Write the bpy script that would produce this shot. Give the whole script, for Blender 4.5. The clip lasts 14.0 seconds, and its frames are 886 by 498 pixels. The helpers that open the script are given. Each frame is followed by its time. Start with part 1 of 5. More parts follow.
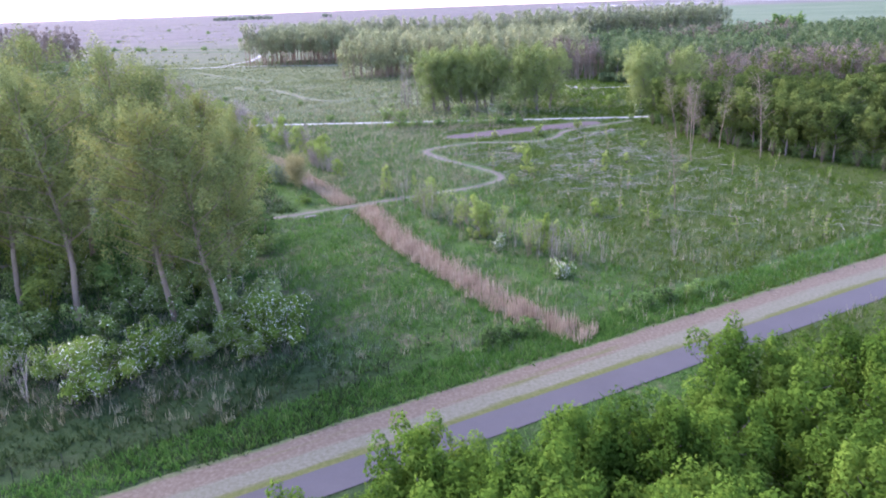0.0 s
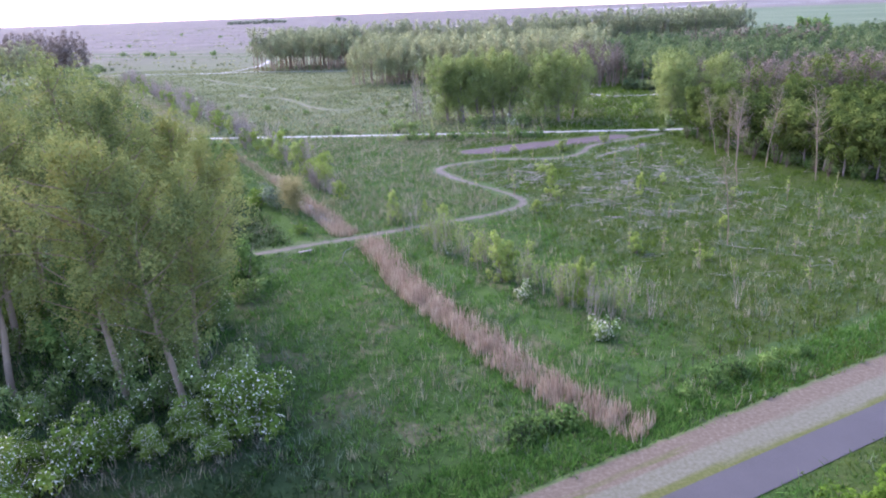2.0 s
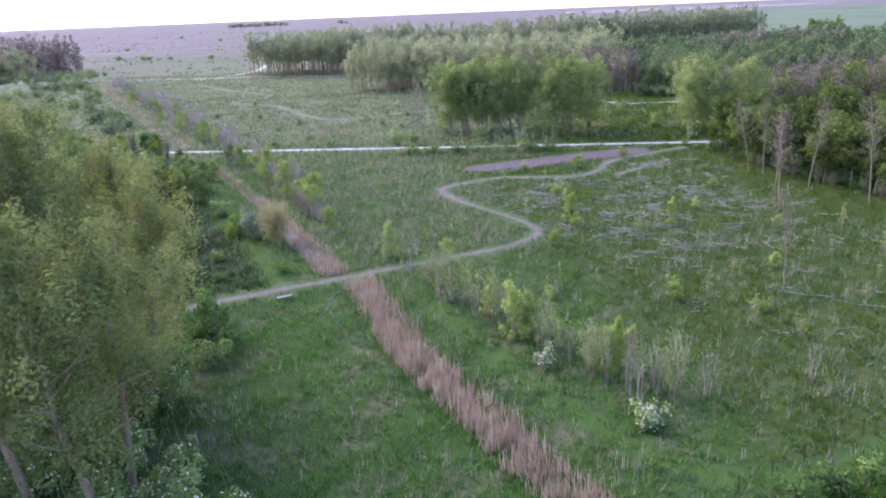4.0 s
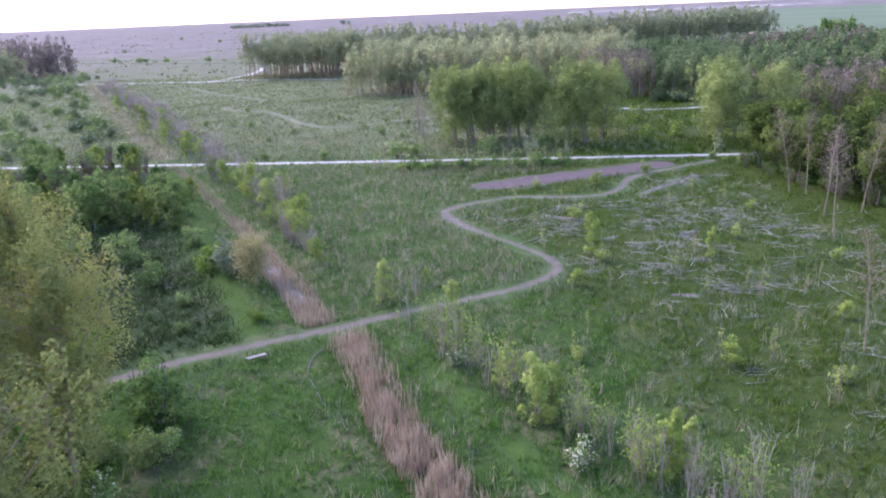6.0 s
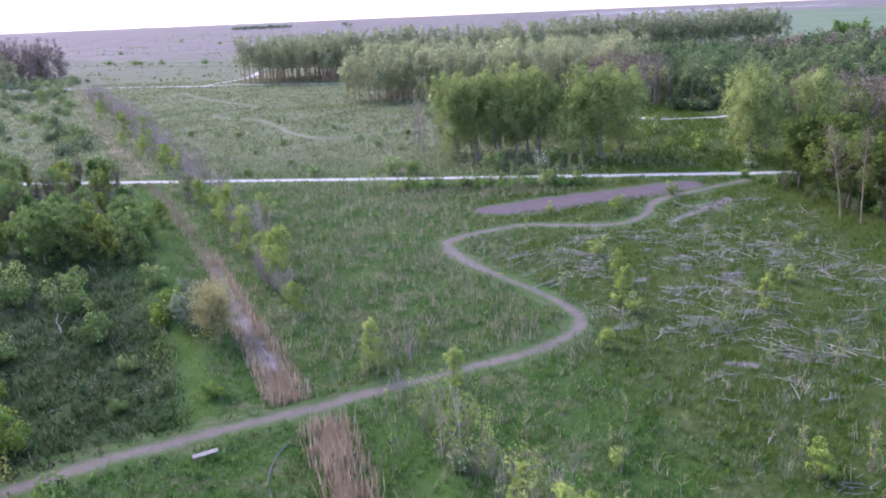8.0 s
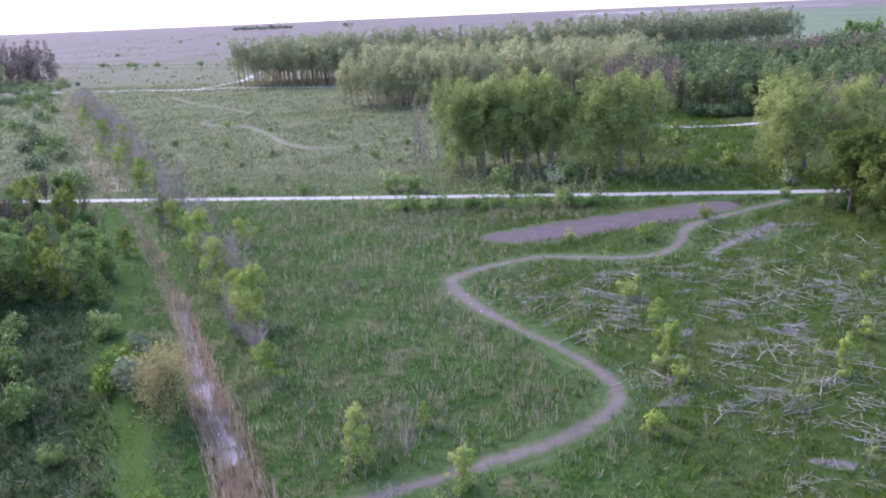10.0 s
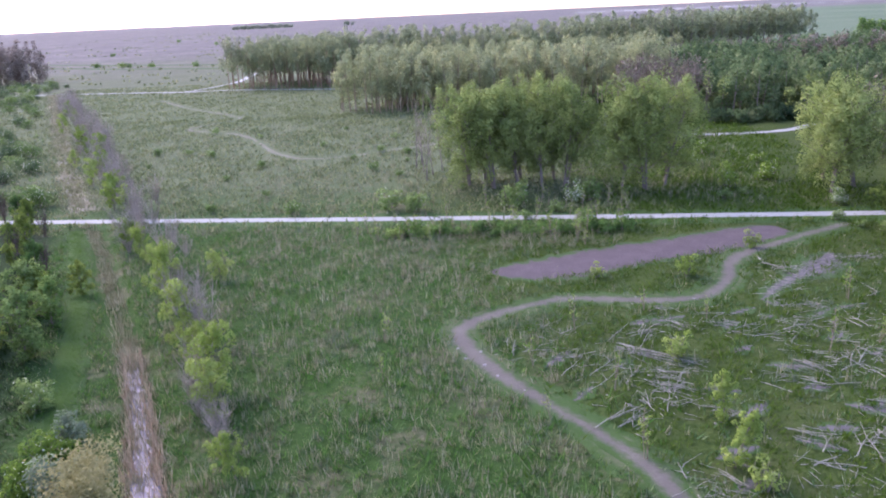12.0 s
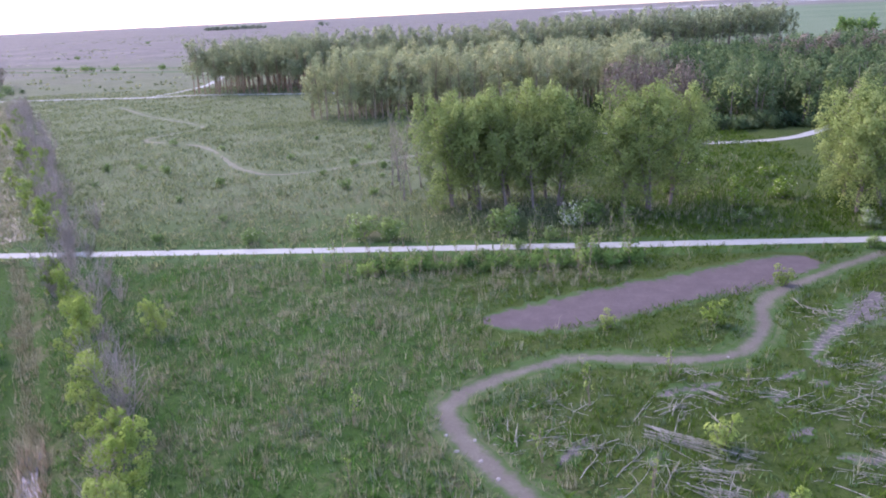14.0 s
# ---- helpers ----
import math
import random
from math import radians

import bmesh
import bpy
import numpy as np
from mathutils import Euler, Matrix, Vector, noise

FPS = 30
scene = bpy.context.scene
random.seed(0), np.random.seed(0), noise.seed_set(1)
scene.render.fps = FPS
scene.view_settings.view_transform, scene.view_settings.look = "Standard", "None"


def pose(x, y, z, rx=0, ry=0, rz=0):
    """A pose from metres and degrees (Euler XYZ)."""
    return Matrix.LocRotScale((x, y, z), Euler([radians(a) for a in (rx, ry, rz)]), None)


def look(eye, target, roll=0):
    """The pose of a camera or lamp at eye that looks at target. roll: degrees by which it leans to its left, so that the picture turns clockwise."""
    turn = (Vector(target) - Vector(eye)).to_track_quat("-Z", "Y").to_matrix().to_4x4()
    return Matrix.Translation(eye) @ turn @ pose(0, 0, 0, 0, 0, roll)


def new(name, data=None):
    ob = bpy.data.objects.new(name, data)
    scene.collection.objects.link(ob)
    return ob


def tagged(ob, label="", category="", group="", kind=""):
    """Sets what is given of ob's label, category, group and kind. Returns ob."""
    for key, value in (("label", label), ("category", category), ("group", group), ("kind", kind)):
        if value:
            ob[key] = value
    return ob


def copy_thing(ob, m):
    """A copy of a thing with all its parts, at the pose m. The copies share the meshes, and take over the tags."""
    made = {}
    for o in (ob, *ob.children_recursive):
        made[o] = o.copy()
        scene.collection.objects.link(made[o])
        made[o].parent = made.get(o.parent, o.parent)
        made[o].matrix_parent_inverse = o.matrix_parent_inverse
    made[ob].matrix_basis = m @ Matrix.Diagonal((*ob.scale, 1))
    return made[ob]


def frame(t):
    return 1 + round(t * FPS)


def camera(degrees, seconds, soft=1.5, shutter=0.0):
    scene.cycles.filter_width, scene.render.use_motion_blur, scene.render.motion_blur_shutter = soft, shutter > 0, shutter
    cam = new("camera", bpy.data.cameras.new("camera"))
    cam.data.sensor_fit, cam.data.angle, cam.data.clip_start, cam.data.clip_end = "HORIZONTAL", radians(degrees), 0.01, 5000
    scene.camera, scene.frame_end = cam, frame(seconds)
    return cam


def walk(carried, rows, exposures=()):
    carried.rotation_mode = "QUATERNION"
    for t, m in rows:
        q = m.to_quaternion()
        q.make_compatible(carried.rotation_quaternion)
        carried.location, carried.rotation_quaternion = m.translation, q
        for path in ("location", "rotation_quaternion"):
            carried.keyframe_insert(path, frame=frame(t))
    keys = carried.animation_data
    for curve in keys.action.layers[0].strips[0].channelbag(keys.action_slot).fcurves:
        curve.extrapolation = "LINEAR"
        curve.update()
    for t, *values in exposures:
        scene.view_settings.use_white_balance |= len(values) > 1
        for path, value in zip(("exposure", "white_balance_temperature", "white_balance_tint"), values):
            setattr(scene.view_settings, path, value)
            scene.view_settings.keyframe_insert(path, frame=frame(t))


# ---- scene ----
cam = camera(63.4, 14.0, soft=1.95, shutter=0.3)
METRES, EYE, TILT, LEAN, TURN = 97.55, 28.6, 0.1, 1.65, 0.0
ROWS = [
    (0.0, 0.0, 0.0, 0.0, -0.1, -19.09, 0.28),
    (0.5, 0.0007, 0.0353, -0.0, 0.35, -19.01, 0.31),
    (1.0, 0.0008, 0.0735, -0.0001, 0.85, -18.96, 0.3),
    (1.5, -0.0002, 0.109, -0.0003, 0.92, -18.92, 0.34),
    (2.0, -0.0017, 0.1471, -0.0006, 0.95, -18.85, 0.42),
    (2.5, -0.0024, 0.1819, -0.0007, 0.98, -18.77, 0.48),
    (3.0, -0.0031, 0.2194, -0.0007, 1.03, -18.73, 0.51),
    (5.5, -0.0084, 0.3948, -0.001, 1.29, -18.65, 0.64),
    (6.0, -0.0093, 0.4317, -0.0013, 1.34, -18.66, 0.67),
    (6.5, -0.0098, 0.4661, -0.0011, 1.4, -18.66, 0.67),
    (7.0, -0.0105, 0.5047, -0.0011, 1.46, -18.64, 0.66),
    (7.5, -0.0109, 0.5403, -0.0008, 1.5, -18.59, 0.66),
    (8.0, -0.0114, 0.5786, -0.0011, 1.55, -18.54, 0.61),
    (10.5, -0.0199, 0.7535, -0.0023, 1.7, -18.52, 0.73),
    (11.0, -0.0223, 0.7898, -0.0027, 1.72, -18.57, 0.76),
    (11.5, -0.0244, 0.823, -0.003, 1.74, -18.6, 0.8),
    (12.0, -0.0268, 0.8591, -0.0032, 1.77, -18.63, 0.83),
    (12.5, -0.0288, 0.8924, -0.0033, 1.69, -18.67, 0.88),
    (13.0, -0.0306, 0.9286, -0.0035, 1.24, -18.66, 0.93),
    (13.5, -0.0321, 0.9625, -0.0037, 0.57, -18.65, 0.97),
    (14.0, -0.0336, 0.9992, -0.0035, -0.11, -18.66, 0.99),
]
walk(cam, [(t, pose(0, 0, EYE, TILT, LEAN, TURN) @ pose(METRES * x, METRES * y, METRES * z, 90 + pitch, roll, yaw)) for t, x, y, z, yaw, pitch, roll in ROWS],
     [(0.0, 2.27, 6000, 45), (3.0, 2.05, 6050, 43), (7.0, 1.94, 6060, 44), (14.0, 1.81, 6150, 43)])

# ---------------------------------------------------------------- light
SUN_FROM = Vector((-0.58, 0.50, 0.64)).normalized()
world = bpy.data.worlds.new("evening_sky")
scene.world = world
world.use_nodes = True
wt = world.node_tree
sky = wt.nodes.new("ShaderNodeTexSky")
sky.sky_type = "NISHITA"
sky.sun_disc = False
sky.sun_elevation = math.asin(SUN_FROM.z)
sky.sun_rotation = math.atan2(SUN_FROM.x, SUN_FROM.y)
sky.air_density, sky.dust_density, sky.ozone_density = 1.0, 1.0, 1.0
background = wt.nodes["Background"]
background.inputs["Strength"].default_value = 0.15
wt.links.new(sky.outputs["Color"], background.inputs["Color"])
sun = new("sun", bpy.data.lights.new("sun", "SUN"))
sun.data.energy, sun.data.angle, sun.data.color = 1.25, radians(36), (1.0, 0.91, 0.78)
sun.matrix_world = look(SUN_FROM * 50, (0, 0, 0))


# ---------------------------------------------------------------- materials
def ramp_node(nt, colours, fac):
    r = nt.nodes.new("ShaderNodeValToRGB")
    while len(r.color_ramp.elements) < len(colours):
        r.color_ramp.elements.new(0.5)
    for i, (e, c) in enumerate(zip(r.color_ramp.elements, colours)):
        e.position = 0.22 + 0.56 * i / (len(colours) - 1)
        e.color = (*c, 1)
    nt.links.new(fac, r.inputs["Fac"])
    return r.outputs["Color"]


def noise_node(nt, scale, detail=4.0, where=None, rough=0.6):
    n = nt.nodes.new("ShaderNodeTexNoise")
    n.inputs["Scale"].default_value, n.inputs["Detail"].default_value = scale, detail
    n.inputs["Roughness"].default_value = rough
    if where is None:
        where = nt.nodes.new("ShaderNodeNewGeometry").outputs["Position"]
    nt.links.new(where, n.inputs["Vector"])
    return n.outputs["Fac"]


def calc(nt, op, a, b, clamp=False):
    m = nt.nodes.new("ShaderNodeMath")
    m.operation, m.use_clamp = op, clamp
    m.inputs[2].default_value = -0.25
    for socket, v in zip(m.inputs, (a, b)):
        if isinstance(v, (int, float)):
            socket.default_value = v
        else:
            nt.links.new(v, socket)
    return m.outputs[0]


def mix_colour(nt, fac, a, b, kind="MIX"):
    m = nt.nodes.new("ShaderNodeMix")
    m.data_type, m.blend_type = "RGBA", kind
    for socket, v in ((m.inputs[0], fac), (m.inputs[6], a), (m.inputs[7], b)):
        if isinstance(v, (int, float)):
            socket.default_value = v
        elif isinstance(v, tuple):
            socket.default_value = (*v, 1)
        else:
            nt.links.new(v, socket)
    return m.outputs[2]


def step_node(nt, value, low, high):
    m = nt.nodes.new("ShaderNodeMapRange")
    m.interpolation_type = "SMOOTHSTEP"
    m.inputs["From Min"].default_value, m.inputs["From Max"].default_value = low, high
    nt.links.new(value, m.inputs["Value"])
    return m.outputs["Result"]


def blank(name):
    m = bpy.data.materials.new(name)
    m.use_nodes = True
    return m, m.node_tree, m.node_tree.nodes["Principled BSDF"]


def surface(name, colours, broad=0.2, fine=3.0, rough=0.9, bump=0.3, metal=0.0, spec=0.25):
    """A solid surface: broad patches, fine grain and relief."""
    m, nt, p = blank(name)
    fac = calc(nt, "ADD", calc(nt, "MULTIPLY", noise_node(nt, broad, 5), 0.65), calc(nt, "MULTIPLY", noise_node(nt, fine, 6), 0.35))
    nt.links.new(ramp_node(nt, colours, fac), p.inputs["Base Color"])
    p.inputs["Roughness"].default_value, p.inputs["Metallic"].default_value = rough, metal
    p.inputs["Specular IOR Level"].default_value = spec
    if bump:
        b = nt.nodes.new("ShaderNodeBump")
        b.inputs["Strength"].default_value, b.inputs["Distance"].default_value = bump, 0.5 / fine
        nt.links.new(noise_node(nt, fine * 2, 5), b.inputs["Height"])
        nt.links.new(b.outputs["Normal"], p.inputs["Normal"])
    return m


def leafy(name, colours, broad=0.35, through_light=0.32, per_tree=0.25, vary=0.26):
    """Leaves or blades: colour varies by leaf, by bough and by plant; some light passes through."""
    m, nt, p = blank(name)
    nt.nodes.remove(p)
    geo = nt.nodes.new("ShaderNodeNewGeometry")
    info = nt.nodes.new("ShaderNodeObjectInfo")
    fac = calc(nt, "MULTIPLY", geo.outputs["Random Per Island"], vary)
    fac = calc(nt, "ADD", fac, calc(nt, "MULTIPLY", calc(nt, "MULTIPLY_ADD", noise_node(nt, broad, 3), 1.5), 1.0 - vary))
    fac = calc(nt, "ADD", fac, calc(nt, "MULTIPLY", calc(nt, "SUBTRACT", info.outputs["Random"], 0.5), per_tree))
    colour = ramp_node(nt, colours, fac)
    d, tr, mx = (nt.nodes.new(k) for k in ("ShaderNodeBsdfDiffuse", "ShaderNodeBsdfTranslucent", "ShaderNodeMixShader"))
    nt.links.new(colour, d.inputs["Color"])
    nt.links.new(colour, tr.inputs["Color"])
    mx.inputs[0].default_value = through_light
    nt.links.new(d.outputs[0], mx.inputs[1])
    nt.links.new(tr.outputs[0], mx.inputs[2])
    nt.links.new(mx.outputs[0], nt.nodes["Material Output"].inputs["Surface"])
    return m


def ragged(name, inner, outer, broad=0.3, fine=4.0, rough=0.95, soft=(0.25, 0.75), wild=1.3):
    """Worn ground whose rim is overgrown: 'rim' runs from 0 in the middle to 1 at the edge."""
    m, nt, p = blank(name)
    att = nt.nodes.new("ShaderNodeAttribute")
    att.attribute_name = "rim"
    grain = calc(nt, "ADD", calc(nt, "MULTIPLY", noise_node(nt, broad, 5), 0.6), calc(nt, "MULTIPLY", noise_node(nt, fine, 6), 0.4))
    a, b = ramp_node(nt, inner, grain), ramp_node(nt, outer, grain)
    drift = calc(nt, "MULTIPLY", calc(nt, "SUBTRACT", noise_node(nt, 0.06, 3), 0.45), 1.1)
    over = calc(nt, "ADD", calc(nt, "ADD", att.outputs["Fac"], calc(nt, "MULTIPLY", calc(nt, "SUBTRACT", noise_node(nt, 1.3, 5), 0.5), wild)), calc(nt, "MULTIPLY", drift, min(wild, 1.0)))
    nt.links.new(mix_colour(nt, step_node(nt, over, *soft), a, b), p.inputs["Base Color"])
    p.inputs["Roughness"].default_value, p.inputs["Specular IOR Level"].default_value = rough, 0.2
    bp = nt.nodes.new("ShaderNodeBump")
    bp.inputs["Strength"].default_value, bp.inputs["Distance"].default_value = 0.5, 0.12
    nt.links.new(noise_node(nt, fine * 1.5, 5), bp.inputs["Height"])
    nt.links.new(bp.outputs["Normal"], p.inputs["Normal"])
    return m


GRASS = [(0.017, 0.045, 0.010), (0.029, 0.071, 0.015), (0.040, 0.087, 0.020), (0.063, 0.095, 0.032)]


def ground_material():
    m, nt, p = blank("meadow_ground")
    geo = nt.nodes.new("ShaderNodeNewGeometry")
    xyz = nt.nodes.new("ShaderNodeSeparateXYZ")
    nt.links.new(geo.outputs["Position"], xyz.inputs[0])
    x, y = xyz.outputs[0], xyz.outputs[1]
    mixed = calc(nt, "ADD", calc(nt, "MULTIPLY", noise_node(nt, 0.07, 5), 0.45), calc(nt, "MULTIPLY", noise_node(nt, 0.9, 6), 0.55))
    grass = ramp_node(nt, GRASS, mixed)
    litter = ramp_node(nt, [(0.075, 0.085, 0.04), (0.13, 0.125, 0.075), (0.20, 0.17, 0.12)], noise_node(nt, 1.7, 6))
    thin = step_node(nt, calc(nt, "ADD", noise_node(nt, 0.16, 6), calc(nt, "MULTIPLY", noise_node(nt, 1.4, 4), 0.4)), 0.68, 0.90)
    grass = mix_colour(nt, calc(nt, "MULTIPLY", thin, 0.75), grass, litter)
    olive = ramp_node(nt, [(0.020, 0.040, 0.010), (0.036, 0.064, 0.014), (0.057, 0.082, 0.021), (0.092, 0.096, 0.042)], mixed)
    side = calc(nt, "ADD", calc(nt, "ADD", x, calc(nt, "MULTIPLY", y, 0.24)), calc(nt, "MULTIPLY", noise_node(nt, 0.1, 4), 16.0))
    grass = mix_colour(nt, calc(nt, "MULTIPLY", step_node(nt, side, 37.0, 51.0), 0.85), grass, olive)
    # darker green in the western clearing: shade put into the ground colour
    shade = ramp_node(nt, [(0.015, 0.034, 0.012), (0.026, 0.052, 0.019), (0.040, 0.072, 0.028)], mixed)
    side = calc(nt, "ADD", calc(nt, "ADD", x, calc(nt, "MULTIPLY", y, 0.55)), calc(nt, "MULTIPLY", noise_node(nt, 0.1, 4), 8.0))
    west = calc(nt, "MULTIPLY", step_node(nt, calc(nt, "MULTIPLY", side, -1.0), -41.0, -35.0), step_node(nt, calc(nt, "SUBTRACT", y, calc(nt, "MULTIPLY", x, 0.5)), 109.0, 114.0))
    # second zone of painted shade, in front of the poplar grove
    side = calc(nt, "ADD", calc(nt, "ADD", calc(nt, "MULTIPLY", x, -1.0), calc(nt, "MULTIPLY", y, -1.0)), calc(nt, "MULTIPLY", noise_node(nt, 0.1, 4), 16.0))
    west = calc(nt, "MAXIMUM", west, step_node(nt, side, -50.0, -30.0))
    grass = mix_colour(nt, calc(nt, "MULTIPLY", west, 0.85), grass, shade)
    # rough pasture past the road, its colour also greyed for distance haze
    rough = ramp_node(nt, [(0.068, 0.092, 0.045), (0.105, 0.135, 0.066), (0.156, 0.176, 0.102)], mixed)
    grass = mix_colour(nt, calc(nt, "MULTIPLY", calc(nt, "MULTIPLY", step_node(nt, y, 183.0, 215.0), step_node(nt, calc(nt, "MULTIPLY", x, -1.0), -32.0, -8.0)), 0.9), grass, rough)
    # dry marsh beyond the woods, with a sown field to the east
    marsh = ramp_node(nt, [(0.070, 0.074, 0.064), (0.128, 0.126, 0.110), (0.225, 0.212, 0.190)],
                      calc(nt, "ADD", calc(nt, "MULTIPLY", noise_node(nt, 0.02, 6), 0.5), calc(nt, "MULTIPLY", noise_node(nt, 0.14, 6), 0.5)))
    wobble = calc(nt, "MULTIPLY", calc(nt, "SUBTRACT", noise_node(nt, 0.015, 5), 0.5), 320.0)
    far = step_node(nt, calc(nt, "ADD", calc(nt, "SUBTRACT", y, calc(nt, "MULTIPLY", x, 0.25)), wobble), 330.0, 900.0)
    colour = mix_colour(nt, far, grass, marsh)
    field = ramp_node(nt, [(0.076, 0.122, 0.066), (0.100, 0.150, 0.084), (0.142, 0.184, 0.112)], noise_node(nt, 0.006, 4))
    east = calc(nt, "MULTIPLY", step_node(nt, calc(nt, "SUBTRACT", x, calc(nt, "MULTIPLY", y, 0.27)), 10.0, 40.0), step_node(nt, y, 420.0, 460.0))
    east = calc(nt, "MULTIPLY", east, step_node(nt, calc(nt, "MULTIPLY", y, -1.0), -1900.0, -1500.0))
    colour = mix_colour(nt, east, colour, field)
    nt.links.new(colour, p.inputs["Base Color"])
    p.inputs["Roughness"].default_value, p.inputs["Specular IOR Level"].default_value = 1.0, 0.1
    b = nt.nodes.new("ShaderNodeBump")
    b.inputs["Strength"].default_value, b.inputs["Distance"].default_value = 0.8, 0.35
    nt.links.new(noise_node(nt, 2.2, 6), b.inputs["Height"])
    nt.links.new(b.outputs["Normal"], p.inputs["Normal"])
    return m


def shoulder_material():
    """Across the strip: yellow-green moss by the asphalt, grey gravel with moss, then a tan dirt track."""
    m, nt, p = blank("gravel_shoulder")
    att = nt.nodes.new("ShaderNodeAttribute")
    att.attribute_name = "rim"
    stretch = nt.nodes.new("ShaderNodeMapping")
    stretch.vector_type = "TEXTURE"
    stretch.inputs["Rotation"].default_value = (0, 0, math.atan(0.545))
    stretch.inputs["Scale"].default_value = (14.0, 1.0, 1.0)
    nt.links.new(nt.nodes.new("ShaderNodeNewGeometry").outputs["Position"], stretch.inputs["Vector"])
    long_noise = noise_node(nt, 0.9, 5, stretch.outputs[0])
    u = calc(nt, "ADD", att.outputs["Fac"], calc(nt, "MULTIPLY", calc(nt, "SUBTRACT", long_noise, 0.5), 0.35))
    grain = noise_node(nt, 3.5, 6)
    moss = ramp_node(nt, [(0.063, 0.084, 0.025), (0.089, 0.108, 0.034), (0.119, 0.130, 0.056)], grain)
    stone = ramp_node(nt, [(0.094, 0.106, 0.066), (0.129, 0.137, 0.094), (0.172, 0.171, 0.136)], grain)
    tan = ramp_node(nt, [(0.090, 0.077, 0.054), (0.125, 0.109, 0.077), (0.176, 0.158, 0.117)], grain)
    colour = mix_colour(nt, step_node(nt, u, 0.08, 0.22), moss, stone)
    colour = mix_colour(nt, step_node(nt, u, 0.44, 0.58), colour, tan)
    patch = calc(nt, "MULTIPLY", step_node(nt, noise_node(nt, 0.4, 5, stretch.outputs[0]), 0.56, 0.62), step_node(nt, calc(nt, "MULTIPLY", u, -1.0), -0.85, -0.6))
    colour = mix_colour(nt, calc(nt, "MULTIPLY", patch, 0.8), colour, moss)
    nt.links.new(mix_colour(nt, step_node(nt, u, 0.90, 1.0), colour, (0.09, 0.14, 0.05)), p.inputs["Base Color"])
    p.inputs["Roughness"].default_value, p.inputs["Specular IOR Level"].default_value = 1.0, 0.1
    b = nt.nodes.new("ShaderNodeBump")
    b.inputs["Strength"].default_value, b.inputs["Distance"].default_value = 0.4, 0.08
    nt.links.new(noise_node(nt, 6.0, 5), b.inputs["Height"])
    nt.links.new(b.outputs["Normal"], p.inputs["Normal"])
    return m


M_GROUND = ground_material()
M_TRAIL = ragged("trodden_earth", [(0.084, 0.078, 0.067), (0.115, 0.109, 0.089), (0.163, 0.159, 0.128)], GRASS[1:], soft=(0.15, 0.95))
M_SOIL = ragged("bare_soil", [(0.066, 0.055, 0.055), (0.090, 0.076, 0.075), (0.124, 0.108, 0.104)], GRASS[1:], broad=0.5, fine=2.5, soft=(0.70, 1.0), wild=0.9)
M_MUD = ragged("trampled_mud", [(0.081, 0.076, 0.073), (0.112, 0.105, 0.102), (0.157, 0.147, 0.145)], GRASS[1:], broad=0.6, fine=2.5, soft=(0.05, 0.75), wild=2.4)
M_LANE = ragged("mown_grass", [(0.027, 0.072, 0.011), (0.039, 0.092, 0.015), (0.052, 0.103, 0.020)], GRASS, soft=(0.2, 0.9))
M_RIM = ragged("worn_short_grass", [(0.062, 0.086, 0.036), (0.078, 0.104, 0.046), (0.104, 0.120, 0.066)], GRASS[1:], broad=0.4, soft=(0.45, 0.95))
M_SHOULDER = shoulder_material()
M_FARTRACK = ragged("grassy_track", [(0.104, 0.116, 0.068), (0.144, 0.152, 0.100), (0.192, 0.192, 0.140)], GRASS[1:], soft=(0.5, 1.0))
M_DRYBED = ragged("dry_reed_bed", [(0.147, 0.143, 0.101), (0.220, 0.211, 0.150), (0.303, 0.292, 0.215)], GRASS[1:], soft=(0.55, 1.0), wild=0.8)
# far leaves, paled and greyed in base colour to imitate distance haze
M_FARLEAF = leafy("far_leaf_haze_tint", [(0.156, 0.201, 0.116), (0.249, 0.299, 0.162), (0.349, 0.396, 0.198), (0.439, 0.460, 0.220)], 0.15)
M_ASPHALT = surface("worn_asphalt", [(0.057, 0.060, 0.059), (0.071, 0.074, 0.074), (0.085, 0.088, 0.086)], 0.15, 9.0, 0.9, 0.2)
M_CONCRETE = surface("pale_concrete", [(0.235, 0.250, 0.230), (0.294, 0.313, 0.285), (0.352, 0.376, 0.334)], 0.2, 5.0, 0.85, 0.15)
M_WATER = surface("ditch_water", [(0.120, 0.115, 0.135), (0.192, 0.189, 0.221), (0.264, 0.270, 0.316)], 0.5, 2.0, 0.4, 0.1, spec=0.3)
M_FLOOD = surface("pale_open_water", [(0.5, 0.5, 0.52), (0.6, 0.6, 0.62)], 0.01, 0.1, 0.2, 0.0, spec=0.6)
M_REED = leafy("dry_reed", [(0.218, 0.161, 0.111), (0.360, 0.281, 0.195), (0.480, 0.394, 0.279), (0.567, 0.502, 0.359)], 0.6, 0.25, 0.0, vary=0.5)
M_BLADE = leafy("grass_blade", [(0.042, 0.116, 0.022), (0.066, 0.179, 0.032), (0.095, 0.225, 0.042), (0.148, 0.255, 0.065)], 0.55, 0.35, 0.0, vary=0.5)
M_OLIVE = leafy("olive_meadow_blade", [(0.033, 0.078, 0.011), (0.059, 0.121, 0.015), (0.083, 0.152, 0.021), (0.126, 0.179, 0.040)], 0.55, 0.35, 0.0, vary=0.5)
# pasture grass whose green is paled further, haze mixed into the colour
M_ROUGH = leafy("rough_pasture_blade", [(0.078, 0.111, 0.052), (0.149, 0.195, 0.084), (0.214, 0.260, 0.114), (0.324, 0.332, 0.176)], 0.25, 0.35, 0.0, vary=0.5)
